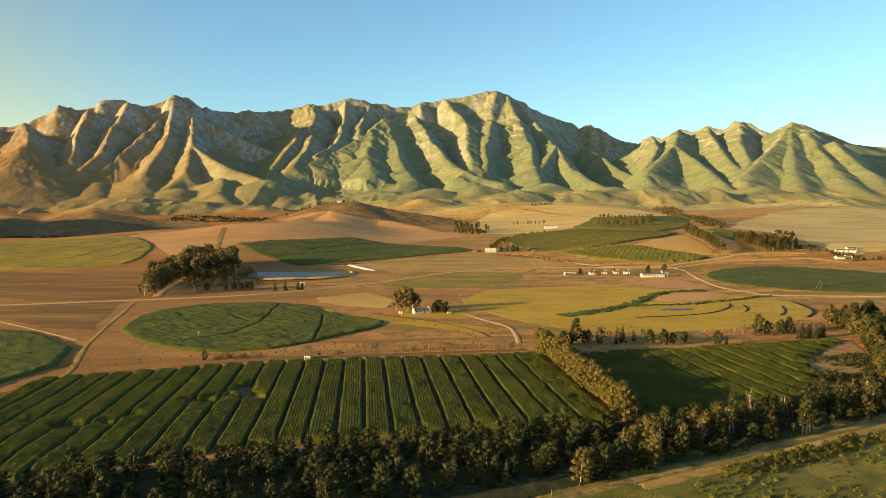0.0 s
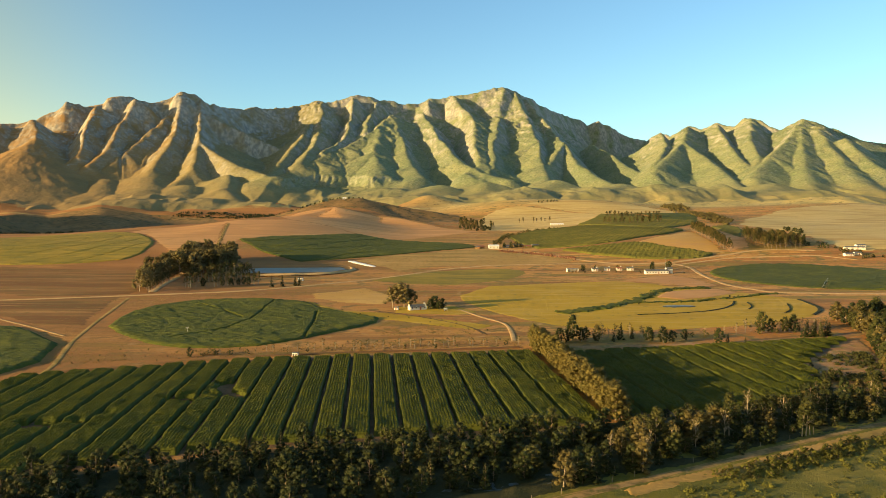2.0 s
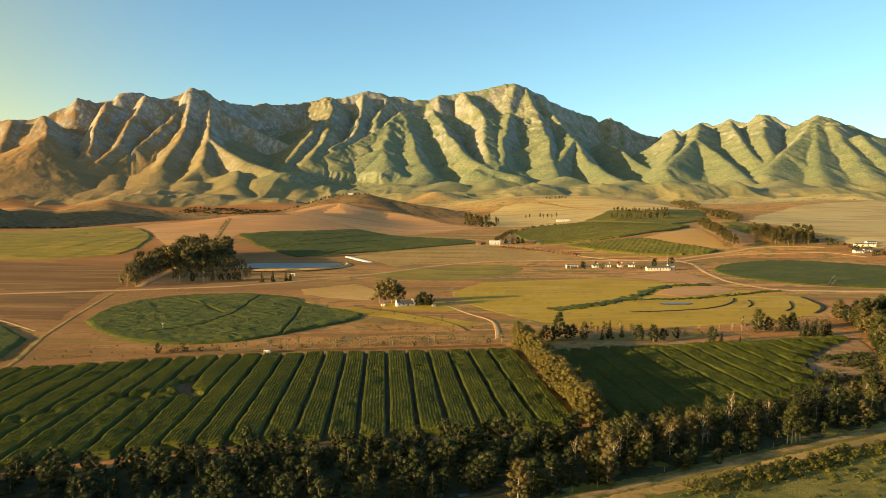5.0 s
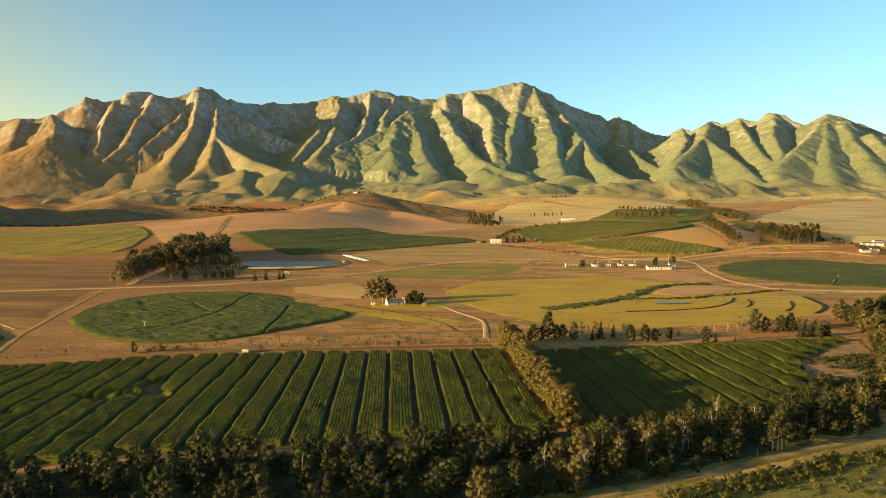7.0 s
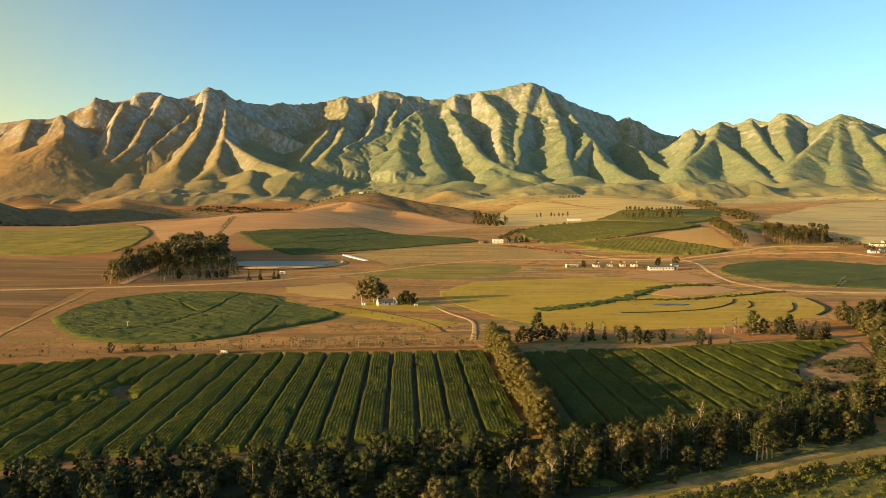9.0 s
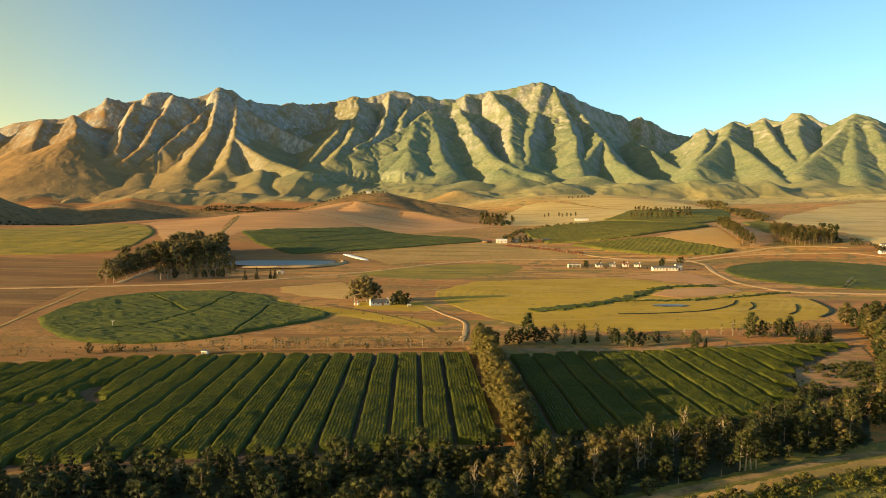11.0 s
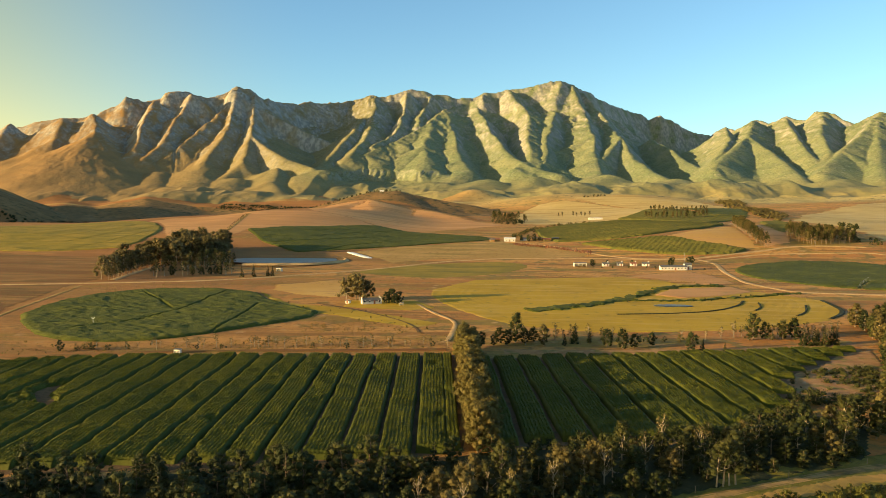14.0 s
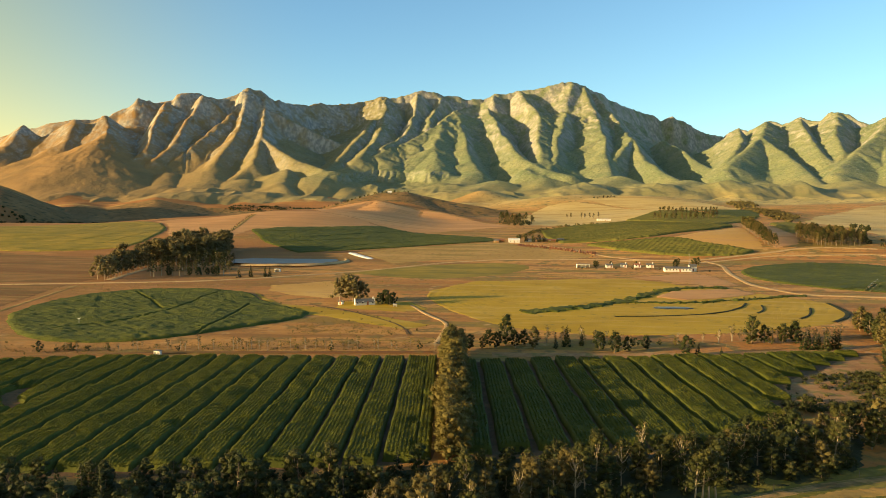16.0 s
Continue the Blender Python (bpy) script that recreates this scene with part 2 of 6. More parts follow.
M["steel"] = surface("galvanised_steel", (0.34, 0.34, 0.33), [((0.25, 0.24, 0.22), 0.5, 0.5, 0.7)], rough=0.6, metal=0.4)


def mountain_material():
    # grey-green fynbos, its colours shifted to blue for distant haze
    m = surface("hazy_fynbos_slope", (0.206, 0.235, 0.115), [
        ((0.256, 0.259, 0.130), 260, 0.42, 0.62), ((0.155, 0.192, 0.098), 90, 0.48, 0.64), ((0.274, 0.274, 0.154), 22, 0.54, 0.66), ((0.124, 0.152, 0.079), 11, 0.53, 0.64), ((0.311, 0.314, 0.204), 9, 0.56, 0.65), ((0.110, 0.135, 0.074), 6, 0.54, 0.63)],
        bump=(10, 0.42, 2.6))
    nt = m.node_tree
    bsdf = nt.nodes["Principled BSDF"]
    col = bsdf.inputs["Base Color"].links[0].from_socket
    geo = nt.nodes.new("ShaderNodeNewGeometry")
    sep = nt.nodes.new("ShaderNodeSeparateXYZ")
    nt.links.new(geo.outputs["True Normal"], sep.inputs[0])
    pos = nt.nodes.new("ShaderNodeSeparateXYZ")
    nt.links.new(geo.outputs["Position"], pos.inputs[0])
    steep = nt.nodes.new("ShaderNodeMapRange")   # bare rock where it is steep
    steep.inputs[1].default_value, steep.inputs[2].default_value = 0.86, 0.66
    nt.links.new(sep.outputs[2], steep.inputs[0])
    high = nt.nodes.new("ShaderNodeMapRange")    # and more of it high up
    high.inputs[1].default_value, high.inputs[2].default_value = 70, 340
    nt.links.new(pos.outputs[2], high.inputs[0])
    a = nt.nodes.new("ShaderNodeMath")
    a.operation = "MULTIPLY"
    nt.links.new(steep.outputs[0], a.inputs[0])
    nt.links.new(high.outputs[0], a.inputs[1])
    b = nt.nodes.new("ShaderNodeMath")
    b.operation = "MULTIPLY"
    nt.links.new(a.outputs[0], b.inputs[0])
    nt.links.new(spots(nt, 60, 0.34, 0.56, detail=10, stretch=(1, 1, 0.5)), b.inputs[1])
    low = nt.nodes.new("ShaderNodeMapRange")    # dry grass on the worn foot-slopes
    low.inputs[1].default_value, low.inputs[2].default_value = 165, 95
    nt.links.new(pos.outputs[2], low.inputs[0])
    dry = blend(nt, spots(nt, 80, 0.4, 0.62), (0.286, 0.235, 0.102), (0.206, 0.187, 0.084))
    col = blend(nt, low.outputs[0], col, dry)
    col = blend(nt, along(nt, 0, -350, -1500), col, blend(nt, spots(nt, 120, 0.4, 0.62), (0.329, 0.193, 0.074), (0.250, 0.154, 0.062)))  # warm sun-side glare put into the colour westwards
    rock = blend(nt, spots(nt, 13, 0.42, 0.60, detail=8, stretch=(1, 1, 0.35)), (0.237, 0.229, 0.212), (0.418, 0.386, 0.337))
    nt.links.new(blend(nt, b.outputs[0], col, rock), bsdf.inputs["Base Color"])
    return m


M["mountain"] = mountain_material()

# ---- the lie of the land ----
_grid = np.random.RandomState(7).rand(256, 256)


def vnoise(x, y):
    """Smooth value noise, -1 to 1, one cell a metre."""
    xi, yi = np.floor(x).astype(int), np.floor(y).astype(int)
    u, v = x - xi, y - yi
    u, v = u * u * u * (u * (6 * u - 15) + 10), v * v * v * (v * (6 * v - 15) + 10)
    a, b = _grid[xi & 255, yi & 255], _grid[(xi + 1) & 255, yi & 255]
    c, d = _grid[xi & 255, (yi + 1) & 255], _grid[(xi + 1) & 255, (yi + 1) & 255]
    return 2 * (a + (b - a) * u + (c - a) * v + (a - b - c + d) * u * v) - 1


def fbm(x, y, size, octaves=4, ridged=False):
    total, amp, norm = 0.0, 1.0, 0.0
    for k in range(octaves):
        n = vnoise(x / size + 17.3 * k, y / size + 9.1 * k)
        total = total + amp * (1 - 2 * np.abs(n) if ridged else n)
        norm, amp, size = norm + amp, amp * 0.5, size * 0.5
    return total / norm


# rolling hills in front of the range: x, y, height, half-width, half-depth
HILLS = [(430, 1490, 20, 190, 230), (150, 2010, 34, 190, 190), (420, 1980, 30, 190, 190), (760, 1760, 20, 190, 260), (1060, 1900, 26, 240, 230),
         (-60, 2300, 34, 90, 110), (240, 2330, 36, 110, 130), (470, 2380, 34, 110, 130), (690, 2350, 36, 110, 140), (900, 2380, 36, 120, 130), (1180, 2300, 26, 160, 150),
         (-1400, 2250, 28, 120, 130), (-960, 2290, 26, 100, 130), (-760, 2230, 22, 90, 140), (-560, 2150, 20, 110, 130)]
# low ridges with one gentle and one steep side: the two slopes, then points with their height above the plain
RIDGES = [
    ((0.30, 0.20), ((-1420, 1960, 0), (-1210, 2000, 24), (-1120, 2010, 17), (-1056, 2020, 20), (-983, 2030, 35), (-911, 2020, 20), (-790, 2010, 14), (-640, 2020, 4))),
    ((0.16, 0.16), ((-983, 2030, 34), (-890, 1850, 24), (-790, 1640, 12))),
    ((0.16, 0.16), ((-1210, 2000, 24), (-1080, 1800, 20), (-960, 1600, 10))),
    # added hill at the western edge, there to shade the hill flanks
    ((0.42, 0.42), ((-1330, 1120, 70), (-1240, 1320, 122), (-1215, 1500, 125), (-1260, 1720, 90))),
    ((0.40, 0.26), ((-470, 1700, 4), (-364, 1740, 26), (-262, 1750, 48), (-208, 1740, 50), (-128, 1735, 34), (-36, 1720, 20), (40, 1690, 6))),
    ((0.24, 0.17), ((-330, 1500, 12), (-316, 1570, 22), (-245, 1585, 33), (-200, 1570, 24), (-140, 1550, 18), (-33, 1410, 6))),
]


def ridge_lift(x, y):
    lift = np.zeros(x.shape)
    wx, wy = x + 12 * fbm(x, y, 120, 2), y + 12 * fbm(x + 300, y, 120, 2)
    for steep, pts in RIDGES:
        for a, b in zip(pts[:-1], pts[1:]):
            ux, uy = b[0] - a[0], b[1] - a[1]
            t = np.clip(((wx - a[0]) * ux + (wy - a[1]) * uy) / (ux * ux + uy * uy), 0, 1)
            dx, dy = wx - a[0] - t * ux, wy - a[1] - t * uy
            d = np.hypot(dx, dy)
            side = (uy * dx - ux * dy) / (math.hypot(ux, uy) * (d + 1))
            k = (steep[0] + steep[1]) / 2 + (steep[1] - steep[0]) / 2 * np.clip(1.3 * side, -1, 1)
            h = a[2] + t * (b[2] - a[2]) - k * (np.sqrt(d * d + 144) - 12)
            lift = np.maximum(lift, np.where(h > 6, h, 6 * np.exp(np.minimum(h, 6) / 6 - 1)))
    return lift


def ease(v, a, b):
    t = np.clip((v - a) / (b - a), 0, 1)
    return t * t * (3 - 2 * t)


def land(x, y):
    """Height of the ground: a flat valley floor that climbs towards the foot of the range."""
    x, y = np.asarray(x, float), np.asarray(y, float)
    z = 0.0
    for s in (-40, -20, 0, 20, 40):
        z = z + 0.2 * np.interp(y + s, [-1e4, 305, 640, 720, 834, 1050, 1500, 1800, 2000, 2200, 2800, 6000], [0, 0, 4, 6.5, 14, 20, 27, 33, 44, 58, 86, 120])
    far = np.clip((y - 900) / 700, 0, 1)
    z = z + far * 3.5 * fbm(x, y, 420, 3)
    # the broad shoulder west of the dam, and the hollow behind it
    west = ease(x, -40, -270) * (1 - 0.42 * ease(x, -320, -440) * ease(y, 850, 1120)) * (1 - 0.9 * ease(x, -440, -680) * ease(y, 850, 1100))
    z = z + west * (9 * ease(y, 690, 850) + 16 * ease(y, 850, 1250)) * (1 - ease(y, 1250, 1440) * ease(x, -300, -420)) * (1 - 0.8 * ease(y, 1300, 1560))
    z = z - 10 * ease(x, -420, -620) * ease(y, 1180, 1420) * (1 - ease(y, 1900, 2200))
    z = z + ease(y, 1850, 2150) * (9 * fbm(x, y, 260, 3, True) + 3 * fbm(x, y, 90, 2))
    z = z + 11 * ease(x, 90, 280) * ease(y, 680, 860) * (1 - 0.85 * ease(y, 1000, 1350))  # the orchard slope in the east
    for hx, hy, h, w, d in HILLS:
        z = z + h * np.exp(-((x - hx) / w) ** 2 - ((y - hy) / d) ** 2)
    if np.any(y > 1050):
        z = z + np.clip((y - 1050) / 120, 0, 1) * ridge_lift(x, y)
    return z


# crests and spurs of the range: steepness of the two flanks, then points down the line
SPINES = []


def spine(steep, *points):
    SPINES.append((steep, np.array(points, float)))


spine((1.15, 1.15), (-2395, 2840, 307), (-2168, 2910, 335), (-1910, 2950, 400), (-1810, 2985, 415), (-1725, 3025, 440), (-1690, 3060, 460), (-1630, 3095, 515), (-1580, 3135, 510), (-1530, 3170, 520), (-1490, 3205, 555), (-1430, 3245, 560), (-1350, 3280, 540), (-1320, 3315, 545), (-1275, 3355, 585), (-1245, 3390, 605), (-1200, 3425, 600), (-1155, 3465, 565), (-1115, 3500, 535))
spine((1.15, 1.15), (-1134, 3480, 566), (-1120, 3560, 555), (-1095, 3660, 564), (-1014, 3780, 582), (-920, 3880, 598), (-862, 3970, 613), (-825, 4010, 625), (-740, 4035, 655), (-675, 4060, 650), (-590, 4090, 675), (-525, 4115, 695), (-435, 4140, 685), (-345, 4170, 670), (-265, 4195, 660), (-185, 4225, 660), (-115, 4250, 690))
spine((1.15, 1.15), (-115, 4250, 690), (-55, 4270, 700), (10, 4290, 720), (165, 4310, 735), (255, 4330, 765), (315, 4345, 775), (390, 4365, 750))
spine((1.90, 1.00), (390, 4365, 750), (466, 4460, 738), (546, 4560, 708), (650, 4689, 677), (783, 4856, 661), (882, 4900, 644), (919, 4900, 613), (993, 4900, 639), (1056, 4900, 616), (1141, 4900, 554), (1234, 4900, 515), (1345, 4900, 503), (1437, 4900, 492))
spine((1.15, 1.15), (1230, 4500, 465), (1245, 4465, 495), (1275, 4425, 515), (1320, 4390, 480), (1360, 4355, 510), (1400, 4320, 535), (1450, 4280, 510), (1540, 4245, 545), (1585, 4210, 525), (1615, 4175, 520), (1645, 4135, 550), (1670, 4100, 555), (1710, 4065, 535), (1740, 4025, 500), (1800, 3990, 470), (1840, 3955, 500), (1880, 3920, 525), (1905, 3880, 495), (1950, 3845, 480), (2010, 3810, 420), (2100, 3775, 400), (2275, 3735, 370), (2580, 3700, 330))
spine((0.60, 0.90), (-1920, 2765, 370), (-1910, 2655, 280), (-1905, 2555, 190))
spine((0.60, 0.90), (-1730, 2815, 395), (-1700, 2700, 300), (-1695, 2590, 210), (-1690, 2485, 130))
spine((0.50, 0.72), (-1645, 2885, 420), (-1560, 2755, 330), (-1415, 2600, 210), (-1310, 2490, 125))
spine((1.30, 0.80), (-1510, 3105, 505), (-1460, 2930, 390), (-1400, 2740, 270), (-1415, 2605, 190))
spine((0.80, 0.80), (-1380, 3195, 540), (-1380, 3080, 440), (-1330, 2845, 315), (-1340, 2710, 240), (-1380, 2620, 185), (-1400, 2470, 105))
spine((1.40, 0.70), (-1245, 3305, 575), (-1245, 3250, 485), (-1250, 3060, 400), (-1260, 2840, 285), (-1290, 2675, 200), (-1345, 2555, 145), (-1470, 2450, 95))
spine((0.70, 0.80), (-1220, 3330, 585), (-1190, 3195, 455), (-1120, 2920, 320), (-1105, 2710, 215), (-1095, 2615, 170))
spine((1.20, 1.00), (-1155, 3385, 565), (-1110, 3240, 460), (-1025, 3005, 350), (-925, 2880, 285), (-795, 2755, 230), (-675, 2670, 190))
spine((0.80, 0.80), (-1025, 3005, 350), (-960, 2725, 215), (-995, 2550, 135), (-1035, 2450, 80))
spine((0.60, 0.90), (-725, 3975, 640), (-690, 3740, 515), (-690, 3360, 380), (-690, 3030, 265), (-695, 2815, 200))
spine((0.60, 0.75), (-700, 3985, 640), (-635, 3575, 455), (-605, 3270, 345), (-610, 2990, 255))
spine((1.30, 0.90), (-535, 4045, 675), (-520, 3870, 545), (-495, 3455, 400), (-550, 3180, 310))
spine((0.70, 1.00), (-400, 4090, 660), (-420, 3985, 575), (-415, 3590, 440))
spine((0.40, 1.00), (-120, 4190, 675), (-200, 4190, 625), (-325, 4025, 570), (-235, 3540, 410), (-155, 3015, 240), (-105, 2820, 185))
spine((1.00, 0.35), (-320, 3955, 560), (-375, 3605, 445), (-475, 3315, 345), (-560, 3085, 270), (-645, 2850, 200), (-515, 2535, 115))
spine((0.40, 0.40), (-350, 3625, 455), (-330, 3205, 310), (-270, 2845, 200), (-265, 2620, 135))
spine((0.70, 1.00), (-120, 4190, 675), (-160, 4190, 615), (-70, 3625, 435), (25, 3145, 280), (115, 2885, 205), (230, 2770, 170))
spine((1.10, 0.40), (25, 4230, 705), (125, 3955, 535), (120, 3395, 355), (130, 3025, 240), (60, 2875, 200))
spine((0.40, 1.00), (320, 4290, 755), (275, 4085, 570), (210, 3430, 355), (180, 3045, 240), (125, 2790, 170))
spine((0.40, 1.20), (385, 4305, 735), (425, 4020, 545), (425, 3495, 375), (390, 3050, 240), (380, 2795, 170))
spine((0.45, 1.15), (444, 4330, 702), (512, 4120, 570), (558, 3820, 434), (549, 3505, 371), (453, 3180, 272), (373, 2965, 210))
spine((0.70, 1.10), (555, 3515, 370), (550, 3135, 255), (575, 2895, 190), (615, 2705, 145))
spine((0.60, 1.0), (762, 3900, 393), (784, 3650, 338), (805, 3250, 238), (830, 2900, 163), (851, 2650, 118))
spine((0.70, 1.00), (1080, 3715, 430), (1025, 3470, 355), (875, 3070, 240), (810, 2910, 195))
spine((0.60, 0.60), (1240, 3795, 475), (1100, 3465, 365), (930, 3140, 265), (850, 2985, 220))
spine((0.50, 1.00), (1105, 3480, 370), (1130, 3205, 280), (1080, 2840, 180), (1045, 2640, 135))
spine((0.60, 1.00), (1390, 3820, 490), (1315, 3485, 380), (1235, 3110, 265), (1200, 2915, 205))
spine((0.60, 0.80), (1570, 3815, 515), (1390, 3390, 370), (1310, 3100, 275), (1195, 2875, 205))
spine((0.90, 0.45), (1740, 3630, 485), (1520, 3290, 360), (1325, 3030, 270), (1135, 2750, 175), (1100, 2560, 120))
spine((0.45, 0.60), (1740, 3630, 485), (1555, 3245, 345), (1395, 2865, 215), (1270, 2560, 120))
spine((0.45, 0.60), (1745, 3500, 445), (1630, 3170, 325), (1545, 2850, 210), (1475, 2555, 120))
spine((0.45, 0.60), (1735, 3235, 360), (1690, 3020, 275), (1650, 2760, 185))
spine((0.50, 0.80), (1990, 3040, 295), (1885, 2815, 210), (1785, 2545, 120))
spine((0.26, 0.40), (-1240, 2615, 175), (-1180, 2475, 125), (-1120, 2330, 80))
spine((0.26, 0.40), (-1085, 2670, 195), (-1035, 2485, 130), (-1005, 2330, 80))
spine((0.45, 1.10), (-815, 2670, 190), (-775, 2505, 135), (-675, 2330, 80), (-585, 2200, 45))
spine((0.26, 0.40), (-925, 2550, 150), (-910, 2375, 95))
spine((0.26, 0.40), (-610, 2650, 185), (-525, 2460, 120), (-455, 2355, 85))
spine((0.26, 0.40), (-260, 2550, 150), (-290, 2420, 105), (-325, 2345, 85))
spine((0.26, 0.40), (-40, 2550, 145), (-95, 2435, 110), (-150, 2330, 80))
spine((0.26, 0.40), (-1350, 2525, 145), (-1290, 2375, 95), (-1295, 2290, 70))
spine((0.26, 0.40), (135, 2570, 155), (95, 2440, 110), (55, 2345, 80))
spine((0.26, 0.40), (375, 2590, 160), (310, 2460, 115), (255, 2375, 90))
spine((0.26, 0.40), (600, 2550, 145), (540, 2440, 110), (470, 2370, 90))
spine((0.26, 0.40), (820, 2525, 135), (760, 2420, 105), (680, 2355, 85))
spine((0.26, 0.40), (1115, 2550, 145), (1050, 2440, 110), (960, 2355, 85))


def range_height(x, y):
    best = np.full(x.shape, -200.0)
    wx = x + 12 * fbm(x, y, 200, 3) + 4 * fbm(x + 500, y, 50, 3)
    wy = y + 12 * fbm(x + 900, y + 300, 200, 3) + 4 * fbm(x, y + 700, 50, 3)
    for steep, pts in SPINES:
        lo, hi = pts.min(0) - 900, pts.max(0) + 900
        sel = (x > lo[0]) & (x < hi[0]) & (y > lo[1]) & (y < hi[1])
        px, py = wx[sel], wy[sel]
        mine = np.full(px.shape, -300.0)
        for a, b in zip(pts[:-1], pts[1:]):
            ab = b - a
            t = np.clip(((px - a[0]) * ab[0] + (py - a[1]) * ab[1]) / (ab[0] ** 2 + ab[1] ** 2), 0, 1)
            d = np.hypot(px - a[0] - t * ab[0], py - a[1] - t * ab[1])
            side = (ab[0] * (py - a[1]) - ab[1] * (px - a[0])) / (math.hypot(ab[0], ab[1]) * (d + 1))
            k = (steep[0] + steep[1]) / 2 + (steep[1] - steep[0]) / 2 * np.clip(1.3 * side, -1, 1)
            soft = np.interp(a[2] + t * ab[2], [110, 330], [34, 7])
            d = np.sqrt(d * d + soft * soft) - soft
            drop = np.where(d < 110, k * d, k * 110 + np.maximum(0.66 * k, 0.42) * (d - 110))
            mine = np.maximum(mine, a[2] + t * ab[2] - drop)
        here = best[sel]
        best[sel] = np.maximum(here, mine) + 3 * np.exp(-np.abs(here - mine) / 10)
    # a low cliff band under the broad middle facet
    band = np.clip((x + 640) / 60, 0, 1) * np.clip((-170 - x) / 90, 0, 1) * np.clip((3300 - y) / 150, 0, 1)
    edge = 188 + 16 * fbm(x, y, 60, 4) + 5 * fbm(x, 0.4 * y, 24, 2, True)
    best = best - 30 * band * np.clip((edge - best) / 24, 0, 1)
    # the apron: worn foot-slopes that run out towards the valley
    fold = fbm(x, y, 300, 3) + 0.35 * fbm(x + 0.2 * y, 0.5 * y, 110, 2, True)
    apron = land(x, y) - 16 + np.minimum(0.075 * np.maximum(0, y - 1950 - 200 * fbm(x, y, 500, 2)), 48) + (26 * fold + 5 * fbm(x, 0.6 * y, 70, 3, True)) * np.clip((y - 1900) / 450, 0, 1)
    best = np.maximum(best, apron) + 8 * np.exp(-np.abs(best - apron) / 18)
    flute = np.clip((best - 300) / 160, 0, 1)
    best = best + flute * 8 * fbm(x + 0.3 * y, 0.45 * y, 52, 3, True)
    up = np.clip((best - 110) / 240, 0, 1)
    best = best + up * (3.5 * fbm(x, y, 130, 4, True) + 2.5 * fbm(x, y, 24, 3, True)) + 2.5 * fbm(x, y, 70, 3)
    return best


def sheet(name, xs, ys, zs, material, keep=None):
    """A grid of points as one smooth mesh; keep: which cells stay."""
    rows, cols = xs.shape
    idx = np.arange(rows * cols).reshape(rows, cols)
    quads = np.stack([idx[:-1, :-1], idx[:-1, 1:], idx[1:, 1:], idx[1:, :-1]], -1)
    quads = quads[keep] if keep is not None else quads.reshape(-1, 4)
    used, inv = np.unique(quads, return_inverse=True)
    co = np.stack([xs.ravel(), ys.ravel(), zs.ravel()], 1)[used]
    me = bpy.data.meshes.new(name)
    me.vertices.add(len(co))
    me.vertices.foreach_set("co", co.ravel().astype(np.float32))
    n = len(quads)
    me.loops.add(4 * n)
    me.loops.foreach_set("vertex_index", inv.ravel().astype(np.int32))
    me.polygons.add(n)
    me.polygons.foreach_set("loop_start", np.arange(0, 4 * n, 4, dtype=np.int32))
    me.polygons.foreach_set("use_smooth", np.ones(n, bool))
    me.materials.append(material)
    me.update(calc_edges=True)
    me.validate()
    return new(name, me)


# the ground: rings round the valley, finest in front of the range
turns = np.radians(np.concatenate([np.linspace(-180, -46, 40)[:-1], np.linspace(-46, 46, 300), np.linspace(46, 180, 40)[1:]]))
radii = np.concatenate([np.linspace(0, 700, 60), np.linspace(712, 2900, 170), np.linspace(2960, 5900, 30)])
rr, aa = np.meshgrid(radii, turns, indexing="ij")
gx, gy = rr * np.sin(aa), rr * np.cos(aa)
tagged(sheet("ground", gx, gy, land(gx, gy), M["ground"]), "dry tan grassland of a wide valley floor", "ground", kind="structure")

def erode(z, x, y, passes=4, depth=0.16, most=4.5):
    """Rain gullies: water runs from cell to cell down the steepest way and cuts where much of it meets."""
    rows, cols = z.shape
    idx = np.arange(rows * cols).reshape(rows, cols)
    for n in range(passes):
        best, to = np.full(z.shape, 1e-4), idx.copy()
        for di, dj in ((-1, -1), (-1, 0), (-1, 1), (0, -1), (0, 1), (1, -1), (1, 0), (1, 1)):
            a = (slice(max(0, -di), rows - max(0, di)), slice(max(0, -dj), cols - max(0, dj)))
            b = (slice(max(0, di), rows - max(0, -di)), slice(max(0, dj), cols - max(0, -dj)))
            fall = (z[a] - z[b]) / np.hypot(x[a] - x[b], y[a] - y[b])
            more = fall > best[a]
            best[a] = np.where(more, fall, best[a])
            to[a] = np.where(more, idx[b], to[a])
        water = [1.0] * z.size
        target = to.ravel().tolist()
        for k in np.argsort(-z.ravel()).tolist():
            if target[k] != k:
                water[target[k]] += water[k]
        flow = np.sqrt(np.array(water).reshape(z.shape)) - 1
        cut = np.minimum(depth * flow * np.clip(best, 0, 1.2) ** 0.7 * np.clip((z - 130) / 140, 0.12, 1), most / passes * 1.6)
        pad = np.pad(cut, 1, mode="edge")
        cut = 0.34 * cut + 0.165 * (pad[:-2, 1:-1] + pad[2:, 1:-1] + pad[1:-1, :-2] + pad[1:-1, 2:])
        z = z - cut
    return z


# the range itself
turns = np.radians(np.linspace(-44, 42, 820))
radii = np.concatenate([np.linspace(1800, 2200, 50)[:-1], np.linspace(2200, 4600, 330)[:-1], np.linspace(4600, 5300, 60)])
rr, aa = np.meshgrid(radii, turns, indexing="ij")
mx, my = rr * np.sin(aa), rr * np.cos(aa)
mz = range_height(mx, my)
mz = mz + 2 * fbm(mx, my, 60, 3) * np.clip((mz - 80) / 120, 0, 1)
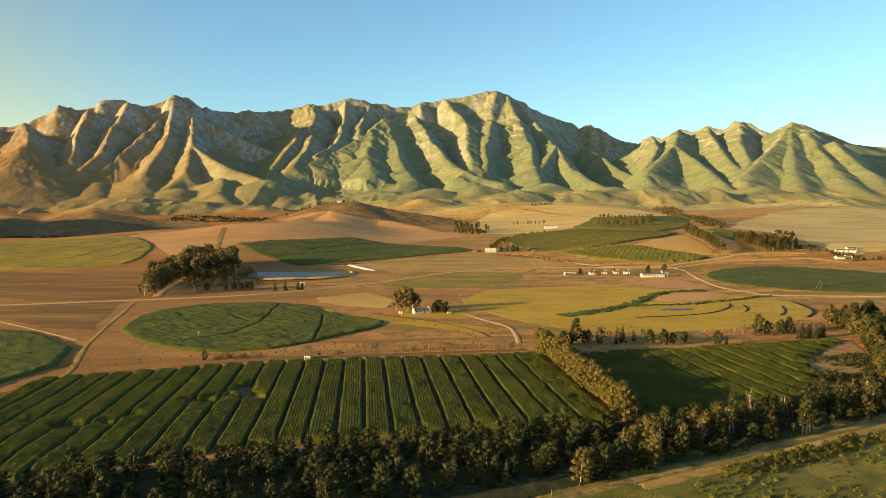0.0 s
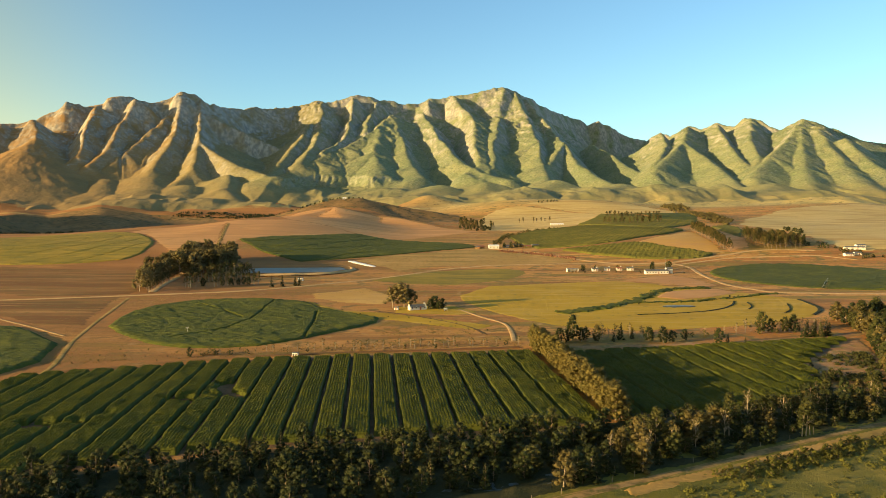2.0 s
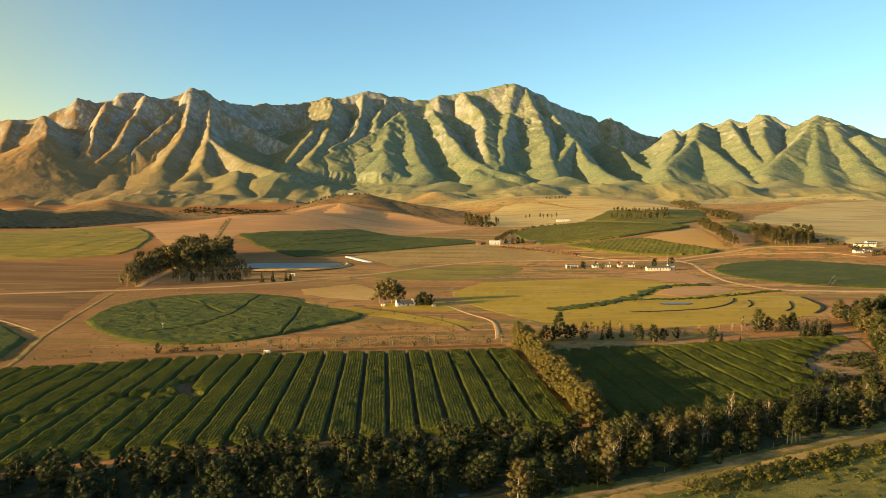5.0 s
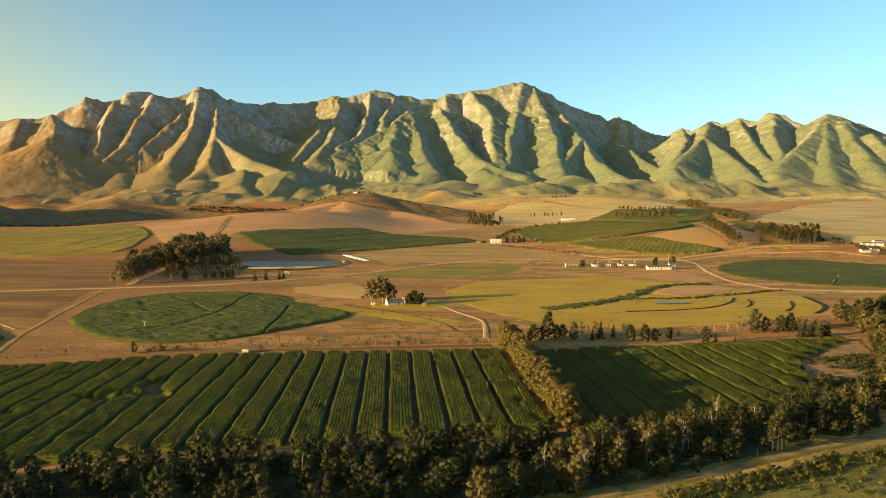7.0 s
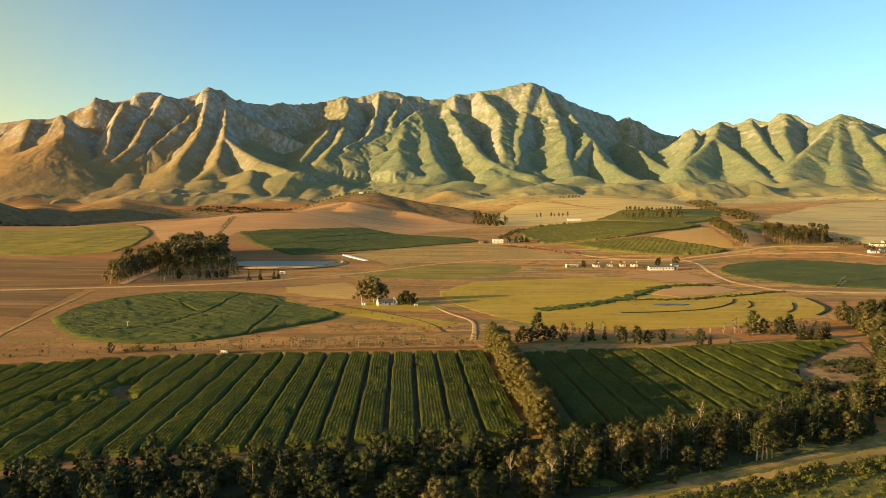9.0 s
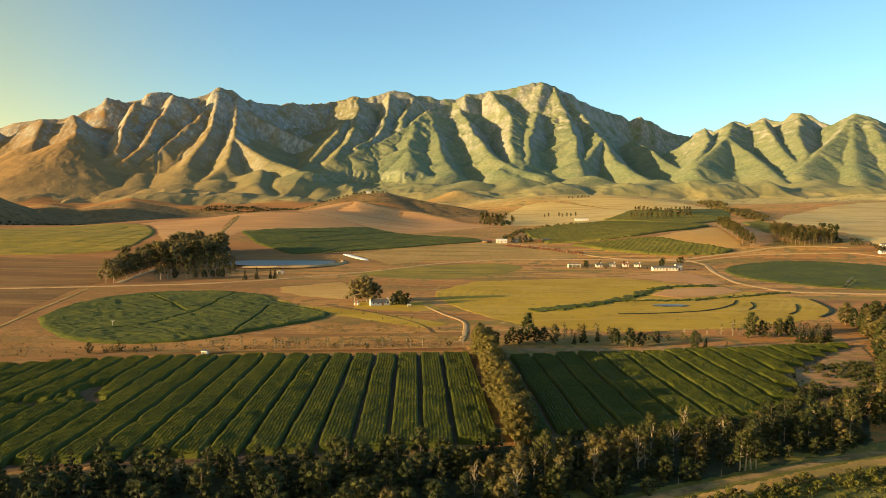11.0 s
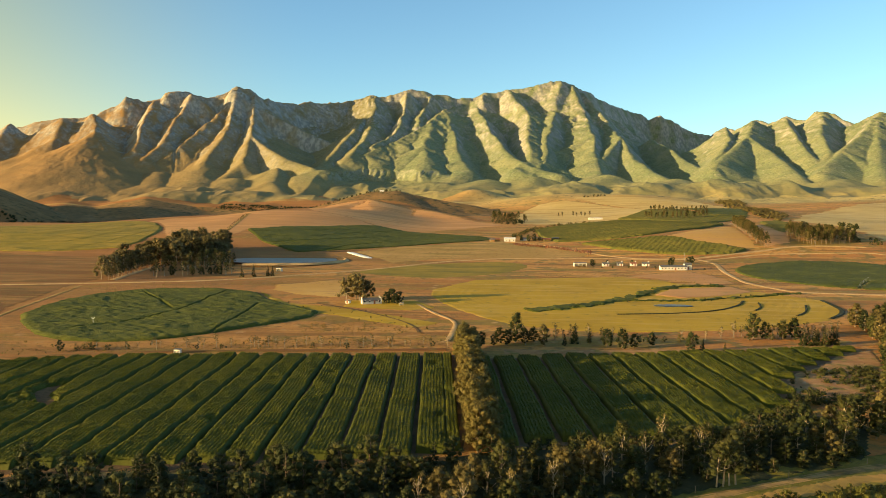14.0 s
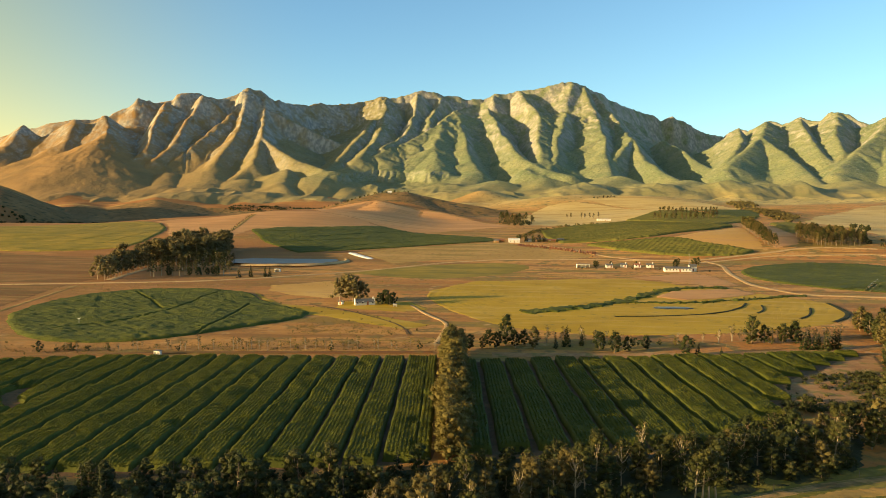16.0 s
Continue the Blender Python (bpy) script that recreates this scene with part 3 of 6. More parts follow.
mz = mz + 8 * (0.45 - np.abs(fbm(mx + 300, my, 85, 4))) * np.clip((mz - 300) / 160, 0, 1)  # broken rock along the crests
mz = erode(mz, mx, my)
low = mz < land(mx, my) - 12
cell = low[:-1, :-1] & low[1:, :-1] & low[:-1, 1:] & low[1:, 1:]
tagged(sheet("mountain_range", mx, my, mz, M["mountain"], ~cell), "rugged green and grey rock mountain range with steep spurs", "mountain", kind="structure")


# ---- fields ----
def inside(poly, x, y):
    hit = np.zeros(x.shape, bool)
    for (x0, y0), (x1, y1) in zip(poly, poly[1:] + poly[:1]):
        hit ^= ((y0 > y) != (y1 > y)) & (x < (x1 - x0) * (y - y0) / (y1 - y0 + 1e-9) + x0)
    return hit


def oval(cx, cy, rx, ry, turn=0.0, start=0, end=360, n=64):
    c, s = math.cos(radians(turn)), math.sin(radians(turn))
    pts = []
    for k in range(n + (end - start < 360)):
        a = radians(start + (end - start) * k / n)
        u, v = rx * math.cos(a), ry * math.sin(a)
        pts.append((cx + u * c - v * s, cy + u * s + v * c))
    return pts


def field(name, poly, material, height, step, label, category="field", kind="structure", ripple=None, rough=0.15, taper=0):
    """A planted or bare patch that lies on the ground with its own thickness and a worn outline."""
    px, py = np.array(poly).T
    xs = np.arange(px.min() - step, px.max() + 2 * step, step)
    ys = np.arange(py.min() - step, py.max() + 2 * step, step)
    X, Y = np.meshgrid(xs, ys)
    wob = step * 0.9
    ins = inside(poly, X + wob * fbm(X, Y, 9 * step, 2), Y + wob * fbm(X + 400, Y, 9 * step, 2))
    cells = ins[:-1, :-1] | ins[1:, :-1] | ins[:-1, 1:] | ins[1:, 1:]
    full = ins.astype(float)
    for _ in range(taper):  # the crop thins out towards its edge
        pad = np.pad(full, 1)
        full = np.where(ins, 0.2 * (full + pad[:-2, 1:-1] + pad[2:, 1:-1] + pad[1:-1, :-2] + pad[1:-1, 2:]), 0)
    up = height * (1 + rough * fbm(X, Y, 6 * step, 3)) + (ripple(X, Y) if ripple is not None else 0)
    Z = land(X, Y) + np.where(ins, up * full, -0.3)
    return tagged(sheet(name, X, Y, Z, material, cells), label, category, kind=kind)


def lane_cut(x, y, lanes, half=0.55):
    """1 on narrow lanes through a crop, 0 elsewhere."""
    cut = np.zeros(x.shape)
    for x0, y0, x1, y1 in lanes:
        t = np.clip(((x - x0) * (x1 - x0) + (y - y0) * (y1 - y0)) / ((x1 - x0) ** 2 + (y1 - y0) ** 2), 0, 1)
        cut = np.maximum(cut, np.hypot(x - x0 - t * (x1 - x0), y - y0 - t * (y1 - y0)) < half)
    return cut


def band(points, seed, lo, hi):
    """A plan outline round a line, of uneven width."""
    rng = np.random.RandomState(seed)
    line = np.array(points, float)
    t = np.linspace(0, len(line) - 1, 12 * len(line))
    x, y = np.interp(t, np.arange(len(line)), line[:, 0]), np.interp(t, np.arange(len(line)), line[:, 1])
    way = np.stack([np.gradient(x), np.gradient(y)], 1)
    way /= np.linalg.norm(way, axis=1, keepdims=True)
    a, b = rng.uniform(lo, hi, len(t)), rng.uniform(lo, hi, len(t))
    one = [(x[k] + way[k, 1] * a[k], y[k] - way[k, 0] * a[k]) for k in range(len(t))]
    two = [(x[k] - way[k, 1] * b[k], y[k] + way[k, 0] * b[k]) for k in range(len(t))]
    return [(float(u), float(v)) for u, v in one + two[::-1]]


PIVOT_LANES = ((-109, 480, -104, 406), (-104, 406, -109, 374), (-109, 374, -128, 352), (-156, 469, -129, 436), (-129, 436, -108, 408), (-72, 430, -67, 394), (-67, 394, -63, 345))
PIVOT = [(-160, 367), (-174, 386), (-179, 406), (-183, 434), (-181, 458), (-172, 474), (-157, 485), (-136, 491), (-114, 488), (-97, 481), (-84, 468), (-74, 450), (-56, 430), (-34, 410), (-33, 396), (-40, 382), (-52, 366), (-66, 347), (-80, 333), (-97, 328), (-115, 329), (-136, 341)]
field("pivot_field", PIVOT, M["green_crop"], 1.1, 0.62, "round dark green irrigated crop field", ripple=lambda x, y: 0.40 * fbm(0.55 * x + 0.3 * y, 0.7 * y, 1.9, 2) + 0.5 * fbm(0.6 * x + 0.5 * y, 0.5 * y, 9, 3) - 1.0 * lane_cut(x, y, PIVOT_LANES, 0.5), taper=10)
field("olive_pivot_field", [(-332, 748), (-326, 779), (-333, 819), (-350, 870), (-380, 930), (-422, 1000), (-466, 1046), (-520, 1070), (-590, 1060), (-640, 1010), (-660, 930), (-640, 830), (-580, 760), (-510, 732), (-437, 726), (-401, 726), (-365, 733)], M["olive_crop"], 0.9, 1.8, "round olive green irrigated field with wheel rings", ripple=lambda x, y: 0.22 * fbm(0.4 * x, y, 7, 3) - 0.45 * (np.abs(((np.hypot(x + 500, 0.62 * (y - 880)) + 4 * fbm(x, y, 60, 2)) / 34) % 1 - 0.5) < 0.045))
field("left_crop_field", [(-330, 250), (-170, 250), (-162, 300), (-176, 340), (-218, 382), (-330, 420)], M["green_crop"], 1.3, 0.9, "dark green crop field beside a dirt track", ripple=lambda x, y: 0.35 * fbm(0.55 * x + 0.3 * y, 0.7 * y, 2.4, 2) + 0.4 * fbm(x, y, 9, 3), taper=5)
BACK_LANES = ((-240, 872, -192, 921), (-192, 921, -144, 967), (-217, 823, -166, 845), (-166, 845, -129, 927), (-129, 927, -84, 1013), (-188, 789, -143, 827), (-143, 827, -78, 909), (-78, 909, -26, 958), (-125, 748, -110, 788), (-110, 788, -80, 827), (-80, 827, -34, 874), (-34, 874, 28, 910))
field("back_crop_field", [(-255, 899), (-232, 936), (-178, 985), (-129, 1058), (-74, 999), (-12, 959), (26, 928), (39, 883), (7, 853), (-52, 804), (-100, 767), (-146, 741), (-178, 773), (-201, 796)], M["green_crop"], 0.9, 1.5, "green irrigated field behind the farm dam", ripple=lambda x, y: 0.25 * fbm(x, y, 7, 3) + 0.45 * fbm(0.5 * x, y, 3.6, 2) - 0.75 * lane_cut(x, y, BACK_LANES, 1.7))
field("pasture_field", [(13, 502), (36, 556), (100, 577), (139, 586), (162, 569), (171, 549), (191, 531), (210, 511), (223, 491), (232, 479), (231, 455), (224, 434), (208, 410), (182, 393), (151, 379), (100, 368), (62, 384), (46, 405), (34, 425), (24, 447), (14, 475)], M["pasture"], 0.12, 0.9, "yellow green pasture with curved wheel tracks", ripple=lambda x, y: 0.10 * fbm(0.4 * x, y, 3, 2) + 0.045 * np.sin(6.283 * (np.hypot(x - 110, y - 490) + 2 * fbm(x, y, 40, 2)) / 5.2))
field("right_pivot_field", oval(318, 615, 88, 92), M["green_crop"], 0.9, 1.2, "round green irrigated field beside a dirt road", ripple=lambda x, y: 0.25 * fbm(x, y, 9, 2) + 0.45 * fbm(0.5 * x, y, 3.0, 2) - 0.85 * lane_cut(x, y, ((246, 528, 350, 590), (300, 573, 277, 534), (330, 560, 400, 600)), 1.2))
field("tan_field", [(-91, 515), (-58, 548), (-30, 500), (-36, 462), (-66, 473), (-84, 490)], M["stubble"], 0.10, 2, "mown tan field beside the farmhouse trees")
field("fallow_field", [(-282, 505), (-222, 520), (-246, 660), (-300, 690), (-440, 715), (-380, 560)], M["ploughed"], 0.10, 3, "brown fallow field behind a dirt road")
field("fallow_field", [(-440, 462), (-300, 484), (-222, 506), (-196, 405), (-186, 388), (-222, 396), (-256, 424), (-320, 455)], M["ploughed"], 0.09, 2, "brown fallow field beside a dirt road")
field("lucerne_field", [(-60, 598), (-40, 636), (-8, 664), (24, 682), (52, 688), (70, 676), (74, 650), (60, 616), (38, 588), (10, 566), (-20, 572)], M["olive_crop"], 0.12, 3, "dull green field between two dirt roads")
field("fallow_field", [(-73, 727), (-92, 752), (-52, 798), (7, 837), (45, 866), (57, 847), (104, 805), (138, 752), (119, 729), (43, 714), (-9, 705), (-42, 674)], M["olive_stubble"], 0.10, 2, "dull brown fallow field below the farm sheds", ripple=lambda x, y: 0.12 * np.sin(6.283 * (0.6 * x - 0.8 * y) / 3.2))
field("stubble_field", [(223, 849), (274, 912), (317, 976), (329, 977), (305, 860), (292, 764), (281, 768), (244, 802)], M["stubble"], 0.10, 3, "pale stubble field between orchard and trees")
field("stubble_field", [(331, 970), (381, 1049), (348, 853), (329, 794), (302, 772), (312, 860)], M["pink_hill"], 0.10, 3, "bare reddish soil between two windbreaks")
field("hill_pasture", [(495, 1246), (585, 1428), (700, 1600), (860, 1790), (1080, 1900), (1250, 1750), (900, 1150), (560, 820), (437, 767), (421, 809), (446, 918), (480, 1090)], M["pale_hill"], 0.10, 7, "pale golden stubble hillside with faint terraces", ripple=lambda x, y: 0.5 * (np.abs((land(x, y) / 5.5) % 1 - 0.5) < 0.06))
field("hill_pasture", [(-335, 848), (-280, 764), (-236, 784), (-256, 898), (-233, 940), (-182, 985), (-131, 1060), (-180, 1130), (-258, 1185), (-330, 1190), (-400, 1170), (-460, 1120), (-462, 1056), (-420, 1006), (-378, 936), (-350, 880)], M["pink_hill"], 0.10, 3, "pinkish tan tilled hillside above the green field")
field("hill_pasture", [(-131, 1064), (-75, 1006), (-43, 1032), (22, 1170), (51, 1226), (25, 1290), (-34, 1398), (-108, 1497), (-184, 1548), (-242, 1580), (-320, 1560), (-330, 1400), (-261, 1190), (-182, 1132)], M["pink_hill"], 0.10, 5, "smooth golden brown stubble hill behind the dam")
field("hill_pasture", [(62, 1260), (60, 1560), (82, 1767), (120, 1860), (186, 1900), (260, 1840), (310, 1790), (365, 1750), (300, 1480), (243, 1352), (141, 1225)], M["pale_hill"], 0.10, 6, "golden stubble hillside with contour banks", ripple=lambda x, y: 0.5 * (np.abs((land(x, y) / 5.0) % 1 - 0.5) < 0.07))
field("hill_pasture", [(370, 1740), (395, 1600), (480, 1480), (545, 1640), (560, 1800), (470, 1960), (320, 1980), (200, 1930), (270, 1840)], M["pale_hill"], 0.10, 6, "golden stubble hillside with contour banks", ripple=lambda x, y: 0.5 * (np.abs((land(x, y) / 5.0) % 1 - 0.5) < 0.07))
field("green_slope_field", [(395, 1569), (430, 1640), (500, 1600), (505, 1500), (460, 1343), (425, 1325), (399, 1372)], M["green_crop"], 0.7, 4, "dark green crop over a far rise")
field("bank_grass", [(10, 150), (38, 171), (56, 184), (88, 203), (134, 222), (215, 248), (215, 150), (60, 105), (10, 125)], M["bank_grass"], 0.3, 1.0, "rough green and yellow grass bank beside a track")
field("dry_verge", band([(45, 163), (73, 177), (96, 190), (130, 208), (205, 234)], 11, 2.1, 2.5), M["olive_stubble"], 0.34, 0.8, "dry brown grass strip beside the track")
field("river_undergrowth", [(-135, 90), (-122, 155), (-53, 186), (0, 198), (40, 205), (58, 217), (111, 230), (136, 256), (150, 246), (136, 218.5), (110, 205.5), (93, 196.5), (70, 183.5), (48, 172), (27, 161), (10, 153), (-40, 135)], M["bank_dark"], 0.4, 1.2, "undergrowth beneath river trees with their shade in its dark colour", "undergrowth", ripple=lambda x, y: 0.4 * fbm(x, y, 3, 3))
field("bare_patch", [(138, 264), (150, 300), (166, 314), (180, 334), (196, 345), (188, 320), (180, 295), (165, 268)], M["bare_soil"], 0.12, 1.0, "bare reddish soil patch beside the crop")
field("verge_grass", [(-92, 487), (-60, 440), (-25, 424), (30, 385), (18, 372), (-25, 402), (-50, 412), (-75, 455)], M["pasture"], 0.12, 1.2, "bright yellow grass strip along a ditch")
CREEKS = ([(70, 424), (92, 440), (106, 452), (123, 470), (139, 496), (153, 520), (168, 534), (183, 541), (196, 540)], [(122, 466), (134, 467), (149, 467), (164, 471), (177, 479), (190, 484), (205, 493), (220, 504), (232, 507)])
for seed, (line, lo, hi) in enumerate(((CREEKS[0], 1.0, 7.0), (CREEKS[1], 0.3, 3.5))):
    field("creek_reeds", band(line, seed, lo, hi), M["green_crop"], 0.6, 0.8, "uneven dark green reeds along a creek", rough=0.9, ripple=lambda x, y: 0.5 * fbm(x, y, 3, 3))
field("bare_patch", [(144, 490), (158, 516), (177, 527), (199, 532), (205, 510), (180, 490), (156, 480)], M["pink_hill"], 0.45, 1.2, "bare orange soil between two reed bands")
field("tan_field", [(144, 594), (169, 612), (195, 631), (206, 602), (208, 556), (188, 551), (169, 572)], M["pink_hill"], 0.12, 1.5, "bare orange yard below the farm cottages")
field("hill_scrub", [(-1180, 1700), (-1150, 1930), (-1040, 1980), (-960, 1990), (-800, 1985), (-640, 1980), (-600, 1900), (-560, 1700), (-600, 1500), (-760, 1380), (-1000, 1440)], M["scrub"], 0.4, 7, "brown scrub on a hill flank, darkened in colour for shadow")
field("hill_scrub", [(-470, 1690), (-364, 1742), (-262, 1765), (-180, 1755), (-60, 1730), (40, 1690), (20, 1600), (-90, 1590), (-180, 1640), (-260, 1660), (-370, 1660)], M["scrub"], 0.4, 6, "brown scrub on a hill flank, darkened in colour for shadow")
field("creek_pond", oval(145, 448, 10, 3.2), M["water"], 0.62, 0.8, "small pale pond in the pasture", "water")
field("yard", [(-26, 428), (-28, 452), (8, 455), (22, 430), (10, 420)], M["pasture"], 0.12, 1.2, "green lawn round the farmhouse")


# orchard blocks: real rows of low trees
def orchard(poly, step, lean, label, tall=2.6):
    def rows(x, y):
        u = (x * lean[0] + y * lean[1]) / step
        return tall * (np.abs((u % 1) - 0.5) * 2) ** 0.6 * (1 + 0.25 * fbm(x, y, 5, 2)) - tall * 0.35
    field("orchard_block", poly, M["orchard"], 0.9, step / 3.2, label, "orchard", ripple=rows)


orchard([(90, 1060), (138, 1184), (235, 1299), (277, 1264), (332, 1053), (325, 1006), (280, 935), (205, 870), (165, 858), (108, 855), (94, 919)], 5.0, (0.25, 0.97), "olive green orchard block in long rows on a slope")
orchard([(131, 827), (168, 831), (219, 839), (243, 794), (278, 758), (262, 742), (217, 738), (192, 747), (159, 778)], 4.2, (0.25, 0.97), "olive green orchard block in rows beside a dirt road")
orchard([(243, 1348), (300, 1480), (365, 1740), (375, 1485), (396, 1361), (449, 1320), (417, 1250), (338, 1135), (283, 1302)], 8.0, (0.25, 0.97), "dark green orchard block on a far hillside")
orchard([(413, 1145), (463, 1214), (430, 1080), (399, 988), (354, 882), (374, 987)], 7.0, (0.9, 0.43), "small olive orchard block between two windbreaks")


# ---- roads, water ----
def ribbon(name, points, width, material, lift, label, category="road", step=2.5, level=None):
    """A strip along a line of plan points, laid on the ground, with two worn wheel ruts."""
    dense = []
    for a, b in zip(points[:-1], points[1:]):
        n = max(2, int(math.dist(a, b) / step))
        dense += [(a[0] + (b[0] - a[0]) * k / n, a[1] + (b[1] - a[1]) * k / n) for k in range(n)]
    line = np.array(dense + [points[-1]])
    ker = np.ones(9) / 9
    smooth = np.stack([np.convolve(np.pad(line[:, k], 4, mode="edge"), ker, "valid") for k in (0, 1)], 1)
    way = np.gradient(smooth, axis=0)
    way /= np.linalg.norm(way, axis=1, keepdims=True)
    side = np.stack([way[:, 1], -way[:, 0]], 1)
    offs = np.linspace(-0.5, 0.5, 9)
    w = width * (1 + 0.25 * fbm(smooth[:, 0], smooth[:, 1], 12, 2))
    X = smooth[:, :1] + side[:, :1] * offs * w[:, None]
    Y = smooth[:, 1:] + side[:, 1:] * offs * w[:, None]
    rut = np.where(np.abs(np.abs(offs) - 0.25) < 0.08, -0.07, 0.0)
    edge = np.where(np.abs(offs) > 0.45, -0.3, 0.0)
    return tagged(sheet(name, X, Y, (land(X, Y) + lift if level is None else np.full(X.shape, level) - np.abs(offs) * 2.5) + rut + edge, material), label, category, kind="structure")


ribbon("valley_road", [(-420, 458), (-296, 489), (-245, 502), (-193, 517), (-148, 531), (-113, 556), (-74, 592), (-40, 630), (-4, 680), (43, 712), (120, 722), (160, 716), (222, 712)], 4.4, M["track"], 0.30, "pale dirt road across the valley floor")
ribbon("farm_road", [(46, 861), (70, 846), (105, 811), (138, 748), (160, 723), (195, 714), (222, 719), (260, 740), (292, 756), (321, 774), (351, 780), (393, 774)], 4.2, M["track"], 0.35, "pale dirt road below the farm sheds")
ribbon("cottage_road", [(222, 716), (232, 690), (222, 630), (216, 560), (230, 513), (268, 507), (330, 500)], 4, M["track"], 0.3, "dirt road that curves round the irrigated field")
ribbon("side_road", [(210, 699), (249, 721), (287, 740), (321, 745), (382, 751), (411, 727)], 3.0, M["track"], 0.3, "narrow pale dirt track behind a green field")
ribbon("house_track", [(10, 444), (24, 411), (36, 391), (37, 365), (36, 340)], 2.2, M["track"], 0.24, "dirt track that leads to the farmhouse")
ribbon("field_track", [(-148, 262), (-150, 287), (-172, 345), (-188, 401), (-214, 500)], 2.4, M["olive_stubble"], 0.14, "dirt track between two green fields")
ribbon("irrigation_canal", [(-300, 452), (-248, 411), (-212, 383), (-181, 357)], 1.5, M["track"], 0.16, "pale concrete edged irrigation ditch", "ditch")
ribbon("headland_track", [(-160, 262), (-146, 281), (-125, 290), (-102, 302), (-55, 315), (0, 322), (40, 328)], 4, M["ploughed"], 0.3, "brown dirt track at the head of the crop rows")
ribbon("river_track", [(-20, 128), (10, 148), (27, 158), (49, 169.5), (71, 181), (94, 194), (126, 211.5), (150, 221), (200, 238), (280, 262)], 3.4, M["river_earth"], 0.36, "sandy dirt track beside the river trees")
ribbon("hill_track", [(-255, 813), (-276, 890), (-299, 976), (-322, 1065), (-336, 1124)], 4.5, M["olive_stubble"], 0.3, "grassy dirt track that climbs a brown hill", step=6)
ribbon("row_track", [(56, 326), (120, 332), (187, 350), (230, 372)], 7, M["bare_soil"], 0.3, "bare reddish track behind the crop rows")
ribbon("alley_track", [(-210, 525), (-224, 590), (-236, 668)], 5, M["track"], 0.3, "dirt track beneath tall gum trees")
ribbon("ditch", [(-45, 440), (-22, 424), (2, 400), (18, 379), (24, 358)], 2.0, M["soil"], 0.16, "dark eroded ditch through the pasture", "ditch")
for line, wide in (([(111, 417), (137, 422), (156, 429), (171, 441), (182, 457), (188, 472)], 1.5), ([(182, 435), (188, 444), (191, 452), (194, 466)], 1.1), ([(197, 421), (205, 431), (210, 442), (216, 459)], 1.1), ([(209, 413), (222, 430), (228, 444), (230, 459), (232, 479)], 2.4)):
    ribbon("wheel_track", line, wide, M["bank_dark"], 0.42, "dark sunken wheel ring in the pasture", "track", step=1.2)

dam_edge = [(-188, 652), (-186, 690), (-160, 712), (-128, 716), (-98, 704), (-90, 680), (-100, 654), (-150, 640)]
wx, wy = np.meshgrid(np.arange(-192, -86, 2.0), np.arange(636, 720, 2.0))
win = inside(dam_edge, wx, wy)
tagged(sheet("dam_water", wx, wy, np.full(wx.shape, 6.15), M["water"], win[:-1, :-1] & win[1:, 1:]), "still grey blue water of a farm dam", "water", kind="structure")
ribbon("dam_wall", [(-162, 633), (-122, 638), (-98, 648), (-84, 682), (-92, 712), (-126, 724)], 7, M["track"], 0, "pale earth bank round the dam", "bank", level=6.6)
ribbon("dam_wall", [(-196, 690), (-194, 650), (-166, 636)], 5, M["olive_stubble"], 0, "low grassy bank in front of the dam", "bank", level=6.3)
ribbon("river", [(-140, 118), (-90, 138), (-40, 152), (0, 163), (30, 170), (48, 188)], 6, M["water"], 0.25, "dark narrow river under the trees", "water")

# ---- trees ----
def part(name, bm, material, parent, label=""):
    """Links a bmesh, or a mesh, as one mesh object under a thing or a part."""
    me = bm
    if isinstance(bm, bmesh.types.BMesh):
        me = bpy.data.meshes.new(name)
        bm.to_mesh(me)
        bm.free()
    if not me.materials:
        me.materials.append(material)
    ob = new(name, me)
    ob.parent = parent
    return tagged(ob, label)


def mesh_of(name, verts, faces):
    me = bpy.data.meshes.new(name)
    me.from_pydata([tuple(v) for v in verts], [], [tuple(f) for f in faces])
    me.update()
    return me


def limb(verts, faces, points, r0, r1, sides=5, grown=False):
    """A tapered tube along points; grown: it springs from the nearest point of what stands already."""
    pts = [np.array(p, float) for p in points]
    stem = None
    if grown:
        stem = int(np.argmin([np.sum((v - pts[0]) ** 2) for v in verts[:40]]))
        pts[0] = pts[0] + (pts[1] - pts[0]) * 0.12
    n = len(pts)
    base = len(verts)
    for k, p in enumerate(pts):
        d = pts[min(k + 1, n - 1)] - pts[max(k - 1, 0)]
        d /= np.linalg.norm(d) + 1e-9
        u = np.cross(d, (0.3, 0.9, 0.1))
        u /= np.linalg.norm(u) + 1e-9
        v = np.cross(d, u)
        r = r0 + (r1 - r0) * k / (n - 1)
        for s in range(sides):
            a = 2 * math.pi * s / sides
            verts.append(p + r * (math.cos(a) * u + math.sin(a) * v))
    if stem is not None:
        faces.extend((stem, base + (s + 1) % sides, base + s) for s in range(sides))
    for k in range(n - 1):
        for s in range(sides):
            a, b = base + k * sides + s, base + k * sides + (s + 1) % sides
            faces.append((a, b, b + sides, a + sides))


